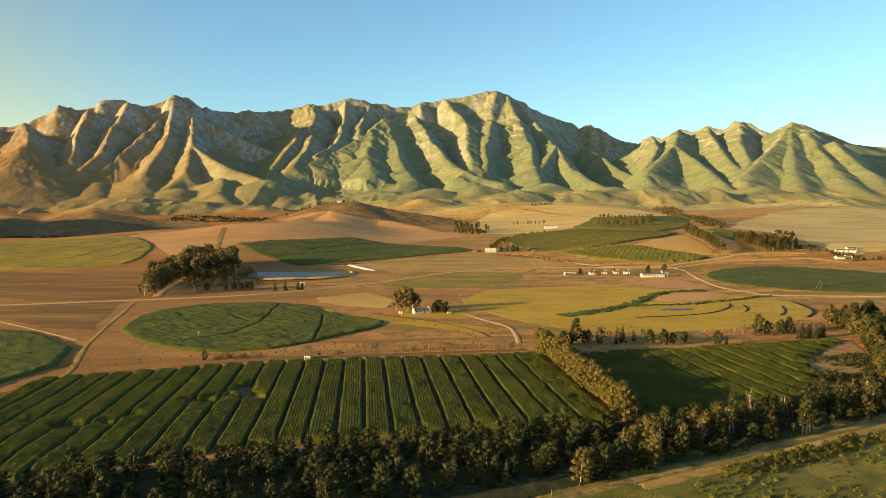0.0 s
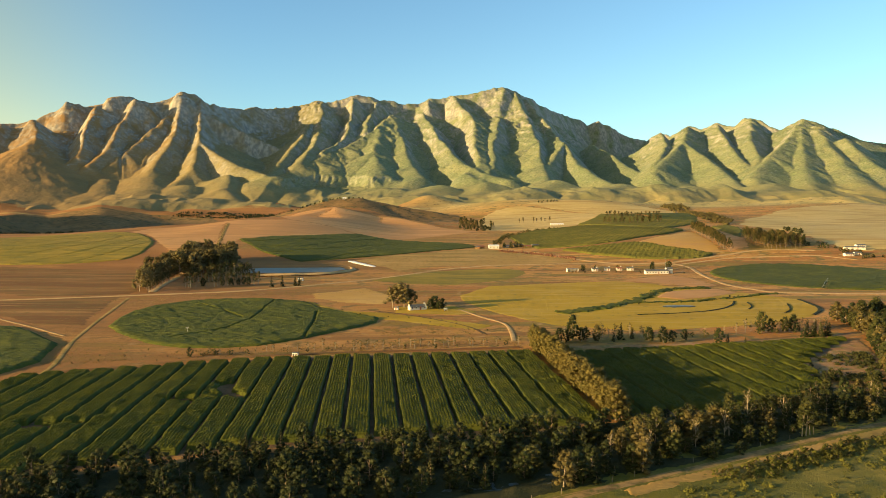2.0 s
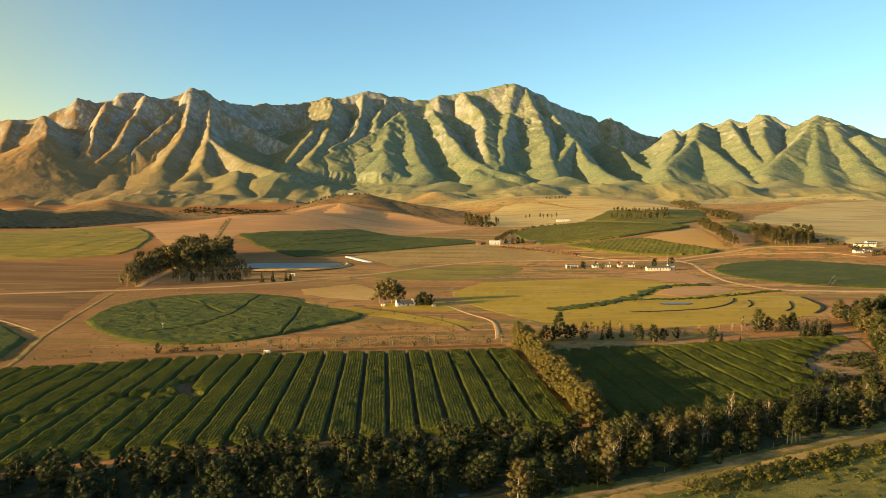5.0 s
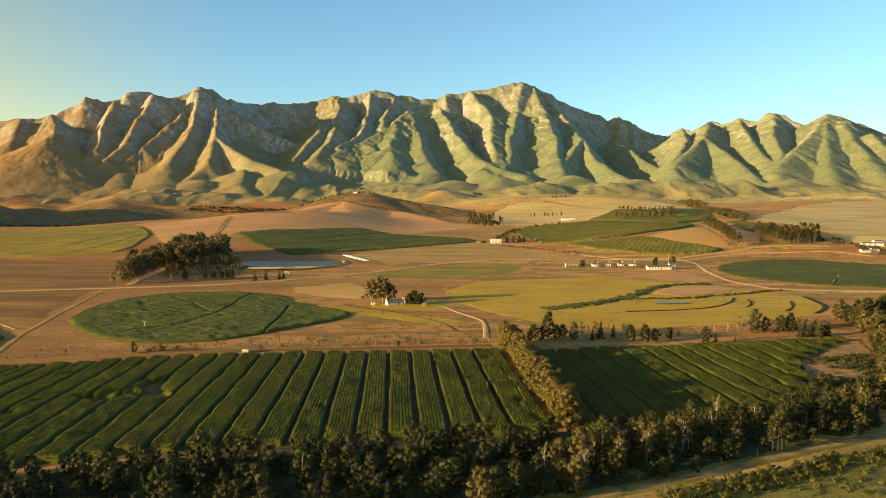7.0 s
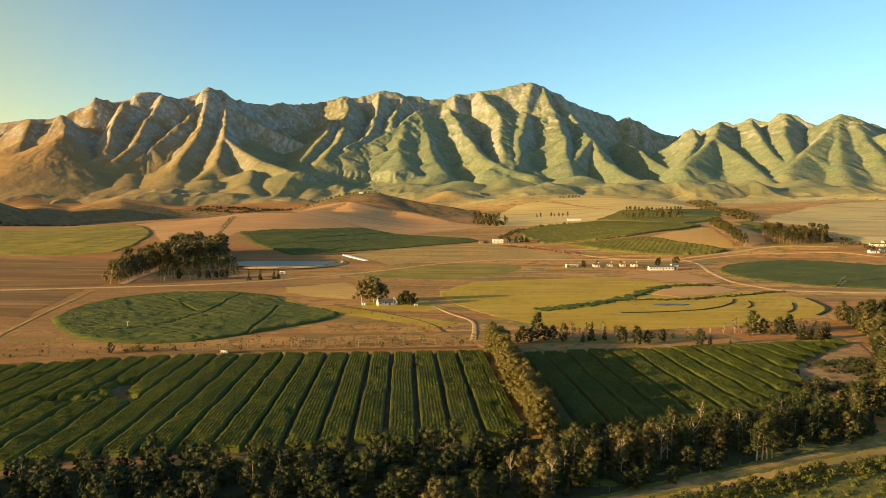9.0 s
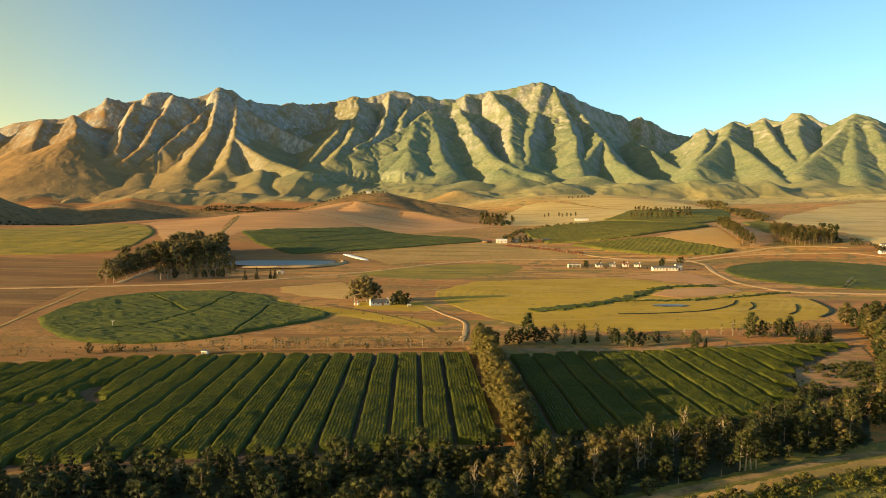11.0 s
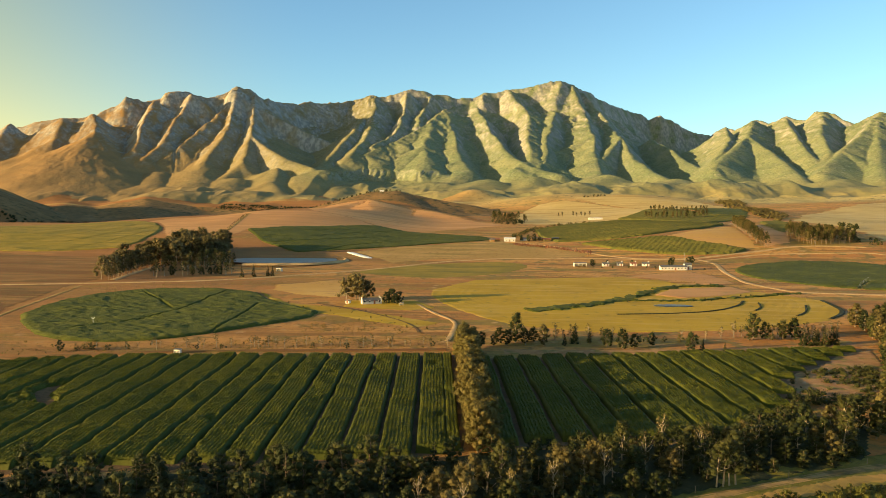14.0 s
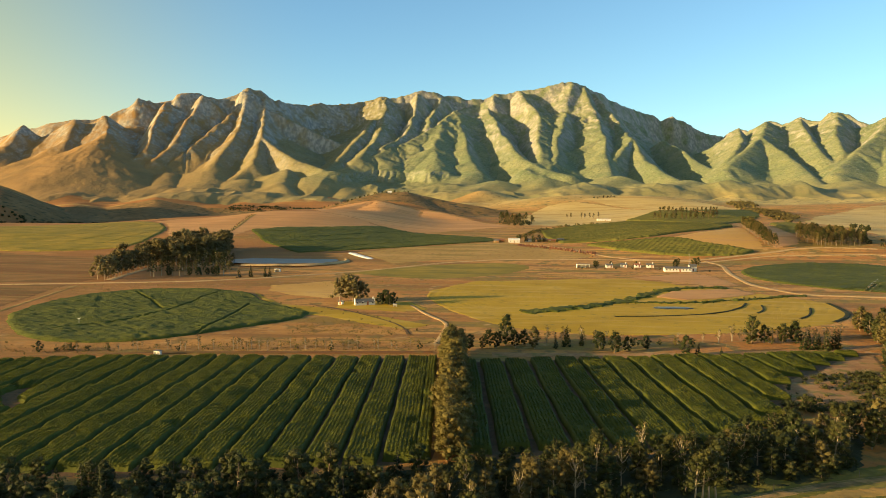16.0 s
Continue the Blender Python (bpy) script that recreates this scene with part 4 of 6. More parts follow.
def leaves(rng, clumps, count, size, flat=0.75):
    """Small leaf blades round clump centres; clumps: rows of x, y, z, radius."""
    c = np.array(clumps)
    p = c[:, 3] ** 2
    pick = rng.choice(len(c), count, p=p / p.sum())
    d = rng.normal(size=(count, 3))
    d /= np.linalg.norm(d, axis=1, keepdims=True)
    d[:, 2] = np.where(d[:, 2] < -0.35, -d[:, 2], d[:, 2])
    r = c[pick, 3] * rng.uniform(0.5, 1.3, count) ** 0.8
    pos = c[pick, :3] + d * r[:, None] * np.array([1, 1, flat])
    nor = d + rng.normal(scale=0.45, size=(count, 3))
    nor /= np.linalg.norm(nor, axis=1, keepdims=True)
    u = np.cross(nor, rng.normal(size=(count, 3)))
    u /= np.linalg.norm(u, axis=1, keepdims=True)
    v = np.cross(nor, u)
    s = size * rng.uniform(0.6, 1.35, count)[:, None]
    quad = np.stack([pos - u * s * 0.5, pos + v * s * 0.34 + nor * s * 0.1, pos + u * s * 0.5, pos - v * s * 0.34 + nor * s * 0.1], 1)
    return quad.reshape(-1, 3), np.arange(4 * count).reshape(-1, 4)


_ico = bmesh.new()
bmesh.ops.create_icosphere(_ico, subdivisions=1, radius=1.0)
ICO_V = np.array([v.co[:] for v in _ico.verts])
_ico.verts.index_update()
ICO_F = np.array([[v.index for v in f.verts] for f in _ico.faces])
_ico.free()


def cores(rng, clumps, fill=0.7, flat=0.75):
    """The dense twiggy hearts of the leaf clumps, knobbly and uneven."""
    V, F = [], []
    for x, y, z, r in clumps:
        turn = np.array(Euler(rng.uniform(0, 6, 3)).to_matrix())
        lump = (ICO_V @ turn) * rng.uniform(0.72, 1.12, (len(ICO_V), 1)) * np.array([1, 1, flat])
        F.append(ICO_F + len(V) * len(ICO_V))
        V.append(lump * r * fill + np.array([x, y, z]))
    return np.concatenate(V), np.concatenate(F)


def crown_mesh(rng, clumps, leaf_n, leaf):
    q, f = leaves(rng, clumps, leaf_n, leaf)
    v, g = cores(rng, clumps)
    return mesh_of("crown", list(q) + list(v), list(f) + list(g + len(q)))


def tree_kind(name, seed, height, spread, bare, clump_n, leaf_n, leaf, bark, foliage, form, label):
    """Builds one tree, its foot at the origin, and returns it: a trunk with limbs and a crown of leaf clumps."""
    rng = np.random.RandomState(seed)
    root = new(name)
    tagged(root, label, "tree")
    V, F = [], []
    lean = rng.normal(scale=0.05, size=2) * height
    top = np.array([lean[0], lean[1], height * 0.86])
    stem = [np.array([0, 0, -0.4]), np.array([lean[0] * 0.2 + rng.normal() * 0.1, lean[1] * 0.2, height * 0.3]), np.array([lean[0] * 0.6, lean[1] * 0.6, height * 0.6]), top]
    limb(V, F, stem, height * 0.018 + 0.05, 0.05, 6)
    clumps = []
    for k in range(clump_n):
        f = (k + 0.5) / clump_n
        a = 2.4 * k + rng.uniform(-0.4, 0.4)
        if form == "cone":
            h = bare + (1 - bare) * f
            reach = spread * (1 - f) * rng.uniform(0.45, 1.0) + 0.1
            r = spread * (0.5 * (1 - f) + 0.16)
        elif form == "round":
            h = bare + (1 - bare) * (0.12 + 0.80 * f)
            reach = spread * math.sqrt(max(0.05, 1 - (2 * f - 0.85) ** 2 * 0.8)) * rng.uniform(0.35, 0.85)
            r = spread * rng.uniform(0.30, 0.48)
        else:  # open gum crown
            h = bare + (1 - bare) * (0.15 + 0.85 * f ** 0.8)
            reach = spread * rng.uniform(0.3, 1.0) * (1.05 - 0.55 * f)
            r = spread * rng.uniform(0.22, 0.40)
        c = np.array([lean[0] * h + math.cos(a) * reach, lean[1] * h + math.sin(a) * reach, h * height - r * 0.4])
        clumps.append((*c, r))
        if form != "cone" and k % 2 == 0:
            foot = stem[1] + (top - stem[1]) * max(0.0, (h - 0.45)) * 0.9
            mid = (foot + c) / 2 + np.array([0, 0, -0.05 * height]) + rng.normal(scale=0.2, size=3)
            limb(V, F, [foot, mid, c], height * 0.007 + 0.02, 0.02, 3, True)
    part("trunk", mesh_of("trunk", V, F), M[bark], root, "pale bark" if bark == "pale_bark" else "")
    part("crown", crown_mesh(rng, clumps, leaf_n, leaf), M[foliage], root)
    return root


def bare_tree(name, seed, height, spread, label, leaf_n=130):
    rng = np.random.RandomState(seed)
    root = new(name)
    tagged(root, label, "tree")
    V, F = [], []
    limb(V, F, [(0, 0, -0.3), (0.1, 0.05, height * 0.5), (0.05, 0.1, height)], 0.12, 0.03, 5)
    tips = []
    for k in range(16):
        h = height * rng.uniform(0.25, 0.85)
        a = rng.uniform(0, 6.28)
        tip = np.array([math.cos(a) * spread * rng.uniform(0.4, 1), math.sin(a) * spread * rng.uniform(0.4, 1), h + height * rng.uniform(0.12, 0.3)])
        mid = np.array([tip[0] * 0.55, tip[1] * 0.55, h + (tip[2] - h) * 0.35])
        limb(V, F, [(0, 0, h), mid, tip], 0.06, 0.02, 3, True)
        tips.append((*tip, 0.5))
    part("trunk", mesh_of("trunk", V, F), M["pale_bark"], root)
    q, f = leaves(rng, tips, leaf_n, 0.35)
    part("crown", mesh_of("crown", q, f), M["leaf_brown"], root, "sparse dry leaves")
    return root


KINDS = {
    "gum": [tree_kind("gum_tree", 11 + k, 14, 4.0, 0.12, 24, 1500, 0.36, "pale_bark", f, "gum", "tall gum tree with pale limbs and dark olive leaves") for k, f in enumerate(("leaf_olive", "leaf_dark", "leaf_olive"))],
    "bushy": [tree_kind("river_tree", 21 + k, 9, 3.1, 0.04, 22, 950, 0.32, "bark", f, "round", "dense dark green river tree with rounded crown") for k, f in enumerate(("leaf_dark", "leaf_olive", "leaf_dark"))],
    "bigbushy": [tree_kind("river_gum", 25 + k, 13, 3.9, 0.03, 28, 1500, 0.36, "pale_bark", f, "round", "broad dark river gum with some bare pale limbs") for k, f in enumerate(("leaf_dark", "leaf_olive", "leaf_brown"))],
    "riverbush": [tree_kind("river_bush", 28 + k, 5, 2.3, 0.01, 12, 420, 0.32, "bark", f, "round", "low dark green bush under river trees") for k, f in enumerate(("leaf_dark", "leaf_olive"))],
    "cone": [tree_kind("river_cypress", 31 + k, 8, 1.7, 0.03, 26, 380, 0.40, "bark", f, "cone", "narrow pointed tree with olive foliage") for k, f in enumerate(("leaf_olive", "leaf_dark"))],
    "hedge": [tree_kind("windbreak_tree", 41 + k, 9.8, 2.9, 0.06, 24, 1200, 0.33, "bark", "leaf_gold", "round", "golden olive windbreak tree in a dense row") for k in range(3)],
    "fargum": [tree_kind("tall_gum_tree", 51 + k, 20, 4.0, 0.24, 20, 330, 1.15, "bark", f, "gum", "tall slender gum tree in a farm windbreak") for k, f in enumerate(("leaf_brown", "leaf_olive", "leaf_brown"))],
    "grove": [tree_kind("grove_gum_tree", 61 + k, 22, 8.2, 0.05, 34, 1500, 0.8, "pale_bark", f, "gum", "large spreading gum tree in a dense grove") for k, f in enumerate(("leaf_grey", "leaf_brown", "leaf_grey"))],
    "slimgum": [tree_kind("slim_gum_tree", 57 + k, 11, 2.3, 0.22, 14, 330, 0.6, "pale_bark", f, "gum", "slim young gum tree with a thin pale stem") for k, f in enumerate(("leaf_brown", "leaf_olive"))],
    "housegum": [tree_kind("farmhouse_gum_tree", 66 + k, 14, 6.0, 0.06, 30, 1500, 0.5, "pale_bark", "leaf_grey", "gum", "broad gum tree with airy brown olive crown") for k in range(2)],
    "trunkgum": [tree_kind("bare_stemmed_gum_tree", 68, 12, 3.4, 0.24, 18, 900, 0.36, "pale_bark", "leaf_olive", "gum", "gum tree with a clean pale stem")],
    "shrub": [tree_kind("shrub", 71 + k, 3.2, 1.7, 0.02, 7, 100, 0.5, "bark", f, "round", "low dry olive shrub") for k, f in enumerate(("leaf_olive", "leaf_dark", "leaf_gold"))],
    "bankbush": [tree_kind("bank_bush", 76 + k, 2.6, 1.6, 0.02, 9, 260, 0.28, "bark", f, "round", "lush green bush on the river bank") for k, f in enumerate(("leaf_green", "leaf_olive", "leaf_green"))],
    "farbush": [tree_kind("hill_bush", 81 + k, 8, 4.5, 0.02, 9, 60, 1.6, "bark", f, "round", "dark bushy tree on the hillside") for k, f in enumerate(("leaf_dark", "leaf_olive"))],
    "bare": [bare_tree("bare_tree", 91 + k, 5.0, 1.1, "thin pale leafless tree in a field edge row") for k in range(3)],
}
used_kinds = set()
planter = np.random.RandomState(5)


# how large the usual tree of a kind stands, against the one built
USUAL = {"gum": 0.75, "bushy": 0.87, "bigbushy": 0.77, "riverbush": 0.85, "cone": 0.86, "farbush": 0.75, "shrub": 0.77, "bankbush": 0.8, "bare": 0.77}


def plant(kind, x, y, scale=1.0, tall=1.0, group=""):
    pick = KINDS[kind][planter.randint(len(KINDS[kind]))]
    scale *= USUAL.get(kind, 1.0)
    m = pose(x, y, float(land(x, y)) - 0.05, 0, 0, planter.uniform(0, 360)) @ Matrix.Diagonal((scale, scale, scale * tall, 1))
    if pick.name in used_kinds:
        ob = copy_thing(pick, m @ Matrix.Diagonal((1 / pick.scale.x, 1 / pick.scale.y, 1 / pick.scale.z, 1)))
    else:
        used_kinds.add(pick.name)
        pick.matrix_basis = m
        ob = pick
    if group:
        ob["group"] = group
    return ob


def scatter(kinds, poly, gap, scale, group, tries=4000, limit=400):
    """Plants trees at random in a plan outline, no two nearer than gap."""
    px, py = np.array(poly).T
    placed = []
    for _ in range(tries):
        x, y = planter.uniform(px.min(), px.max()), planter.uniform(py.min(), py.max())
        if not inside(poly, np.array([x]), np.array([y]))[0] or any((x - a) ** 2 + (y - b) ** 2 < gap * gap for a, b in placed):
            continue
        placed.append((x, y))
        plant(kinds[planter.randint(len(kinds))], x, y, planter.uniform(*scale), planter.uniform(0.9, 1.15), group)
        if len(placed) >= limit:
            break


def row(kinds, points, gap, scale, group, jitter=0.6, skip=0.0):
    for a, b in zip(points[:-1], points[1:]):
        n = max(1, int(math.dist(a, b) / gap))
        for k in range(n):
            if planter.rand() < skip:
                continue
            f = (k + planter.uniform(-0.2, 0.2)) / n
            plant(kinds[planter.randint(len(kinds))], a[0] + (b[0] - a[0]) * f + planter.normal(scale=jitter), a[1] + (b[1] - a[1]) * f + planter.normal(scale=jitter),
                  planter.uniform(*scale), planter.uniform(0.9, 1.12), group)


# river belt: low dense trees to the west, tall gums to the east
scatter(["bushy", "bushy", "cone", "bushy"], [(-130, 100), (-118, 160), (-53, 186), (0, 198), (40, 204), (52, 212), (40, 182), (20, 168), (-20, 150), (-70, 122)], 4.0, (0.6, 1.15), "trees along the river", 12000, 240)
scatter(["riverbush"], [(-130, 100), (-118, 162), (-53, 189), (0, 201), (40, 207), (56, 215), (40, 182), (20, 168), (-20, 150), (-70, 122)], 4.2, (0.6, 1.1), "bushes along the river", 9000, 170)
scatter(["gum", "bigbushy", "bigbushy"], [(40, 180), (52, 193), (84, 211), (126, 231), (148, 244), (133, 222), (87, 203), (55, 186)], 4.0, (0.55, 0.95), "trees along the river", 9000)
scatter(["bushy"], [(44, 194), (60, 214), (111, 227), (130, 246), (126, 231), (84, 211), (52, 193)], 4.0, (0.45, 0.85), "trees along the river", 9000)
for bx, by, bs in ((190, 317, 1.15), (195, 328, 1.25), (201, 338, 1.25), (206, 350, 1.2), (186, 305, 1.05), (198, 319, 1.2), (181, 293, 0.95)):
    plant("bigbushy", bx, by, bs, 1.05, "trees along the river")
row(["riverbush"], [(33, 170), (55, 183), (87, 202), (112, 214), (140, 226)], 2.4, (0.5, 1.25), "bushes along the river", 1.4, 0.15)
row(["riverbush"], [(56, 217), (111, 231), (136, 258), (150, 276)], 3.0, (0.5, 1.1), "bushes along the river", 1.4, 0.1)
scatter(["bigbushy", "bushy", "bigbushy"], [(146, 236), (160, 262), (176, 290), (190, 322), (204, 350), (212, 400), (245, 410), (228, 330), (205, 262), (170, 234)], 4.4, (0.75, 1.15), "trees along the river", 6000)
row(["bushy", "riverbush", "bigbushy"], [(32, 166), (52, 177), (72, 188)], 2.6, (0.6, 1.0), "trees along the river", 1.6, 0.1)
row(["bushy", "riverbush"], [(72, 188), (97, 201)], 2.8, (0.55, 0.95), "trees along the river", 1.4, 0.2)
row(["riverbush"], [(108, 209), (140, 222)], 2.6, (0.6, 1.1), "bushes along the river", 1.2, 0.1)
# dead pale limbs among the living trees
for bx, by, bs, bt in ((62, 186, 1.8, 1.1), (70, 193, 1.6, 1.2), (80, 200, 1.9, 1.1), (89, 207, 1.7, 1.2), (101, 212, 1.9, 1.1), (54, 181, 1.7, 1.1), (114, 219, 1.8, 1.1), (95, 222, 1.6, 1.2), (46, 184, 1.6, 1.1)):
    plant("bare", bx, by, bs, bt, "dead trees along the river")
for bx, by, bs in ((101.2, 201.4, 0.74), (102.6, 202.1, 0.82), (104.0, 202.7, 0.78), (105.4, 203.4, 0.74)):
    plant("trunkgum", bx, by, bs, 1.0, "row of four clean-stemmed gums")
# trees out of view up the river, added to shade the belt
scatter(["gum", "bigbushy"], [(-235, 60), (-215, 128), (-150, 152), (-130, 156), (-140, 92)], 6.0, (0.95, 1.25), "trees along the river", 6000, 42)
# golden windbreak between the two plantings
row(["hedge"], [(44, 330), (46.5, 300), (50, 262), (55.5, 214)], 2.3, (0.92, 1.16), "windbreak between the crop blocks", 0.6)
row(["hedge"], [(47, 328), (49.5, 300), (53, 262), (58.5, 216)], 2.6, (0.8, 1.08), "windbreak between the crop blocks", 0.6)
# field edges
row(["bare", "bare", "shrub", "bare"], [(-104, 313), (-57, 320), (-14, 327), (38, 335)], 1.7, (0.55, 1.15), "trees along the field edge", 1.8, 0.4)
row(["bare", "shrub", "bare"], [(60, 345), (120, 352), (190, 366)], 3.4, (0.8, 1.3), "trees along the field edge", 1.5, 0.3)
row(["bare"], [(62, 349), (96, 353), (104, 354)], 2.4, (0.9, 1.5), "trees along the field edge", 1.2, 0.1)
row(["bare"], [(150, 362), (200, 375)], 2.4, (0.9, 1.5), "trees along the field edge", 1.2, 0.1)
plant("bushy", -103, 309, 0.62)
for bx, by, bs in ((60, 338, .75), (67, 340, .7), (74, 339, .8), (82, 341, .6), (98, 340, 1.0), (103, 335, 1.0), (108, 338, .85), (115, 343, .7), (128, 334, .9), (132, 335, .8), (140, 335, .55),
                   (57, 341, 1.0), (63, 344, 1.1), (70, 346, 0.95), (86, 345, 1.0), (92, 347, 0.8), (158, 360, 1.1), (163, 361, .9), (170, 362, 1.1), (175, 363, 1.0), (50, 334, .8), (55, 337, .7)):
    plant(("bushy", "bigbushy", "bushy", "cone")[int(7 * bx + by) % 4], bx, by, bs * planter.uniform(0.85, 1.2), planter.uniform(0.9, 1.2), "trees along the field edge")
row(["cone"], [(173, 349), (188, 352)], 1.8, (0.9, 1.15), "trees along the field edge", 0.8)
# farmhouse trees
for bx, by, bs in ((-29, 449, 0.95), (-22, 450, 1.1), (-17, 453, 0.8), (-25, 455, 0.75)):
    plant("housegum", bx, by, bs, 1.0, "trees round the farmhouse")
for bx, by, bs in ((-5.5, 442, 0.95), (-2, 443.5, 1.15), (1.5, 442, 1.0), (-3.5, 446, 1.1), (0, 439.5, 0.85)):
    plant("bushy", bx, by, bs, 0.95, "trees round the farmhouse")
# gum grove by the dam
row(["grove"], [(-222, 536), (-232, 590), (-243, 650)], 8.0, (0.55, 0.78), "gum grove by the dam", 1.5)
row(["grove"], [(-229, 560), (-243, 620), (-254, 670)], 10.0, (0.6, 0.85), "gum grove by the dam", 2.0)
scatter(["grove"], [(-240, 640), (-262, 690), (-252, 736), (-216, 738), (-200, 700), (-200, 655), (-222, 634)], 8.0, (0.72, 1.05), "gum grove by the dam", 8000, 50)
row(["slimgum"], [(-212, 528), (-228, 610), (-238, 662)], 3.4, (0.6, 0.85), "gum row along the alley", 0.4)
row(["slimgum"], [(-206, 592), (-180, 606), (-158, 612)], 2.2, (0.85, 1.15), "trees between road and dam", 3.0)
row(["slimgum", "bushy", "slimgum"], [(-196, 556), (-170, 566), (-140, 574)], 2.6, (0.75, 1.05), "trees between road and dam", 2.5)
row(["slimgum"], [(-206, 622), (-180, 636), (-168, 640)], 2.4, (0.9, 1.2), "trees between road and dam", 3.0)
for bx, by, bs in ((-123, 561, 1.1), (-114, 565, 1.0), (-111, 566, 0.9), (-130, 557, 1.0)):
    plant("cone", bx, by, bs, 1.2, "trees between road and dam")
# windbreaks on the far slope
row(["fargum"], [(340, 1012), (307, 860), (299, 800), (298, 771)], 3.2, (0.5, 0.66), "windbreak on the east slope", 1.2)
row(["fargum"], [(346, 1010), (313, 860), (305, 800), (303, 775)], 6.5, (0.5, 0.66), "windbreak on the east slope", 1.2)
scatter(["fargum"], [(337, 830), (334, 807), (341, 784), (364, 783), (386, 788), (397, 812), (382, 852), (357, 880)], 3.4, (0.48, 0.64), "gum plantation on the east slope", 9000, 120)
row(["farbush"], [(392, 800), (404, 818), (408, 790), (420, 772), (428, 740), (470, 744), (520, 760)], 5.0, (0.5, 0.95), "bushes on the east slope", 4)
row(["farbush"], [(452, 930), (466, 985), (478, 1040)], 8.0, (0.6, 1.0), "bushes on the east slope", 4)
row(["fargum"], [(285, 1318), (332, 1300), (385, 1302)], 4.6, (0.55, 0.75), "windbreak across the far orchard", 2)
row(["fargum"], [(318, 1458), (352, 1415), (399, 1372)], 5.0, (0.55, 0.75), "windbreak across the far orchard", 2)
scatter(["farbush", "farbush", "fargum"], [(16, 1385), (30, 1295), (58, 1232), (85, 1285), (73, 1400), (41, 1470)], 7.0, (0.6, 0.9), "far tree clump", limit=95)
for bx, by, bs in ((150, 1529, 0.5), (157, 1521, 0.6), (176, 1498, 0.62), (183, 1502, 0.5), (191, 1500, 0.55), (198, 1487, 0.5), (206, 1474, 0.62)):
    plant("fargum", bx, by, bs, 1.0, "lone trees on the golden slope")
scatter(["farbush"], [(236, 1930), (240, 1960), (290, 1975), (292, 1945)], 9, (0.5, 0.8), "bushes on the golden slope", limit=16)
row(["farbush"], [(-468, 1688), (-420, 1708), (-364, 1728), (-300, 1742), (-250, 1748), (-205, 1742)], 6.0, (0.5, 1.0), "bushes along the hill crest", 4)
row(["shrub"], [(60, 905), (84, 1040), (92, 1075)], 5.0, (1.4, 2.2), "trees round the farm sheds", 3)
row(["shrub"], [(90, 1062), (138, 1186), (190, 1250)], 7.0, (1.4, 2.4), "trees along the orchard edge", 3)
row(["shrub"], [(-260, 826), (-279, 898), (-303, 984), (-324, 1066), (-340, 1120)], 3.0, (0.3, 0.7), "dry shrubs along the hill track", 2.0)
for bx, by, bs in ((78, 866, 1.1), (84, 868, 1.2), (70, 872, .9), (90, 872, .9), (126, 664, .8), (128, 668, .7), (190, 668, 1.0), (205, 672, 1.1), (212, 690, .9), (196, 690, .8), (160, 676, .6), (140, 676, .6)):
    plant("bushy", bx, by, bs, 1.0, "trees round the farm buildings")
row(["shrub"], [(110, 652), (170, 650), (215, 640)], 6, (0.5, 0.9), "shrubs round the farm buildings", 3)
# shrubs over the dry ground
scatter(["shrub"], [(-150, 295), (-100, 305), (30, 335), (30, 352), (-90, 335), (-140, 330)], 7, (0.25, 0.5), "shrubs on the dry verge", limit=45)
scatter(["bankbush"], [(64, 173), (91, 186), (126, 203), (205, 231), (205, 222), (119, 193), (77, 170)], 1.6, (0.5, 1.1), "bushes on the river bank", 9000, 260)
for line in CREEKS:
    row(["shrub"], line, 3.2, (0.2, 0.65), "shrubs along the creek", 2.2, 0.25)
scatter(["shrub"], [(-60, 440), (-20, 425), (30, 380), (20, 350), (0, 380), (-40, 410)], 7, (0.2, 0.45), "shrubs along the ditch", limit=30)
for kind in list(KINDS):
    for proto in KINDS[kind]:
        if proto.name not in used_kinds:
            for o in (*proto.children_recursive, proto):
                bpy.data.objects.remove(o)


def tussocks(name, poly, count, size, material, label, seed):
    """Dry grass tufts, past counting, as one mesh."""
    rng = np.random.RandomState(seed)
    px, py = np.array(poly).T
    x, y = rng.uniform(px.min(), px.max(), count), rng.uniform(py.min(), py.max(), count)
    thick = fbm(x, y, 16, 3) + 0.5 * fbm(x, y, 60, 2) > rng.uniform(-0.6, 0.4, count)
    ok = inside(poly, x, y) & thick
    x, y = x[ok], y[ok]
    n = len(x)
    base = np.stack([x, y, land(x, y)], 1)
    tri = []
    for k in range(3):
        a = rng.uniform(0, 6.283, n)
        s = size * rng.uniform(0.5, 1.4, n)[:, None]
        u = np.stack([np.cos(a), np.sin(a), np.zeros(n)], 1)
        tip = np.stack([rng.normal(scale=0.25, size=n), rng.normal(scale=0.25, size=n), np.ones(n)], 1)
        tri.append(np.stack([base - u * s * 0.55, base + u * s * 0.55, base + u * s * 0.35 + tip * s * 0.8, base - u * s * 0.35 + tip * s * 0.75], 1))
    quad = np.concatenate(tri).reshape(-1, 3)
    me = bpy.data.meshes.new(name)
    me.from_pydata(quad.tolist(), [], np.arange(len(quad)).reshape(-1, 4).tolist())
    me.materials.append(material)
    return tagged(new(name, me), label, "grass", kind="stuff")


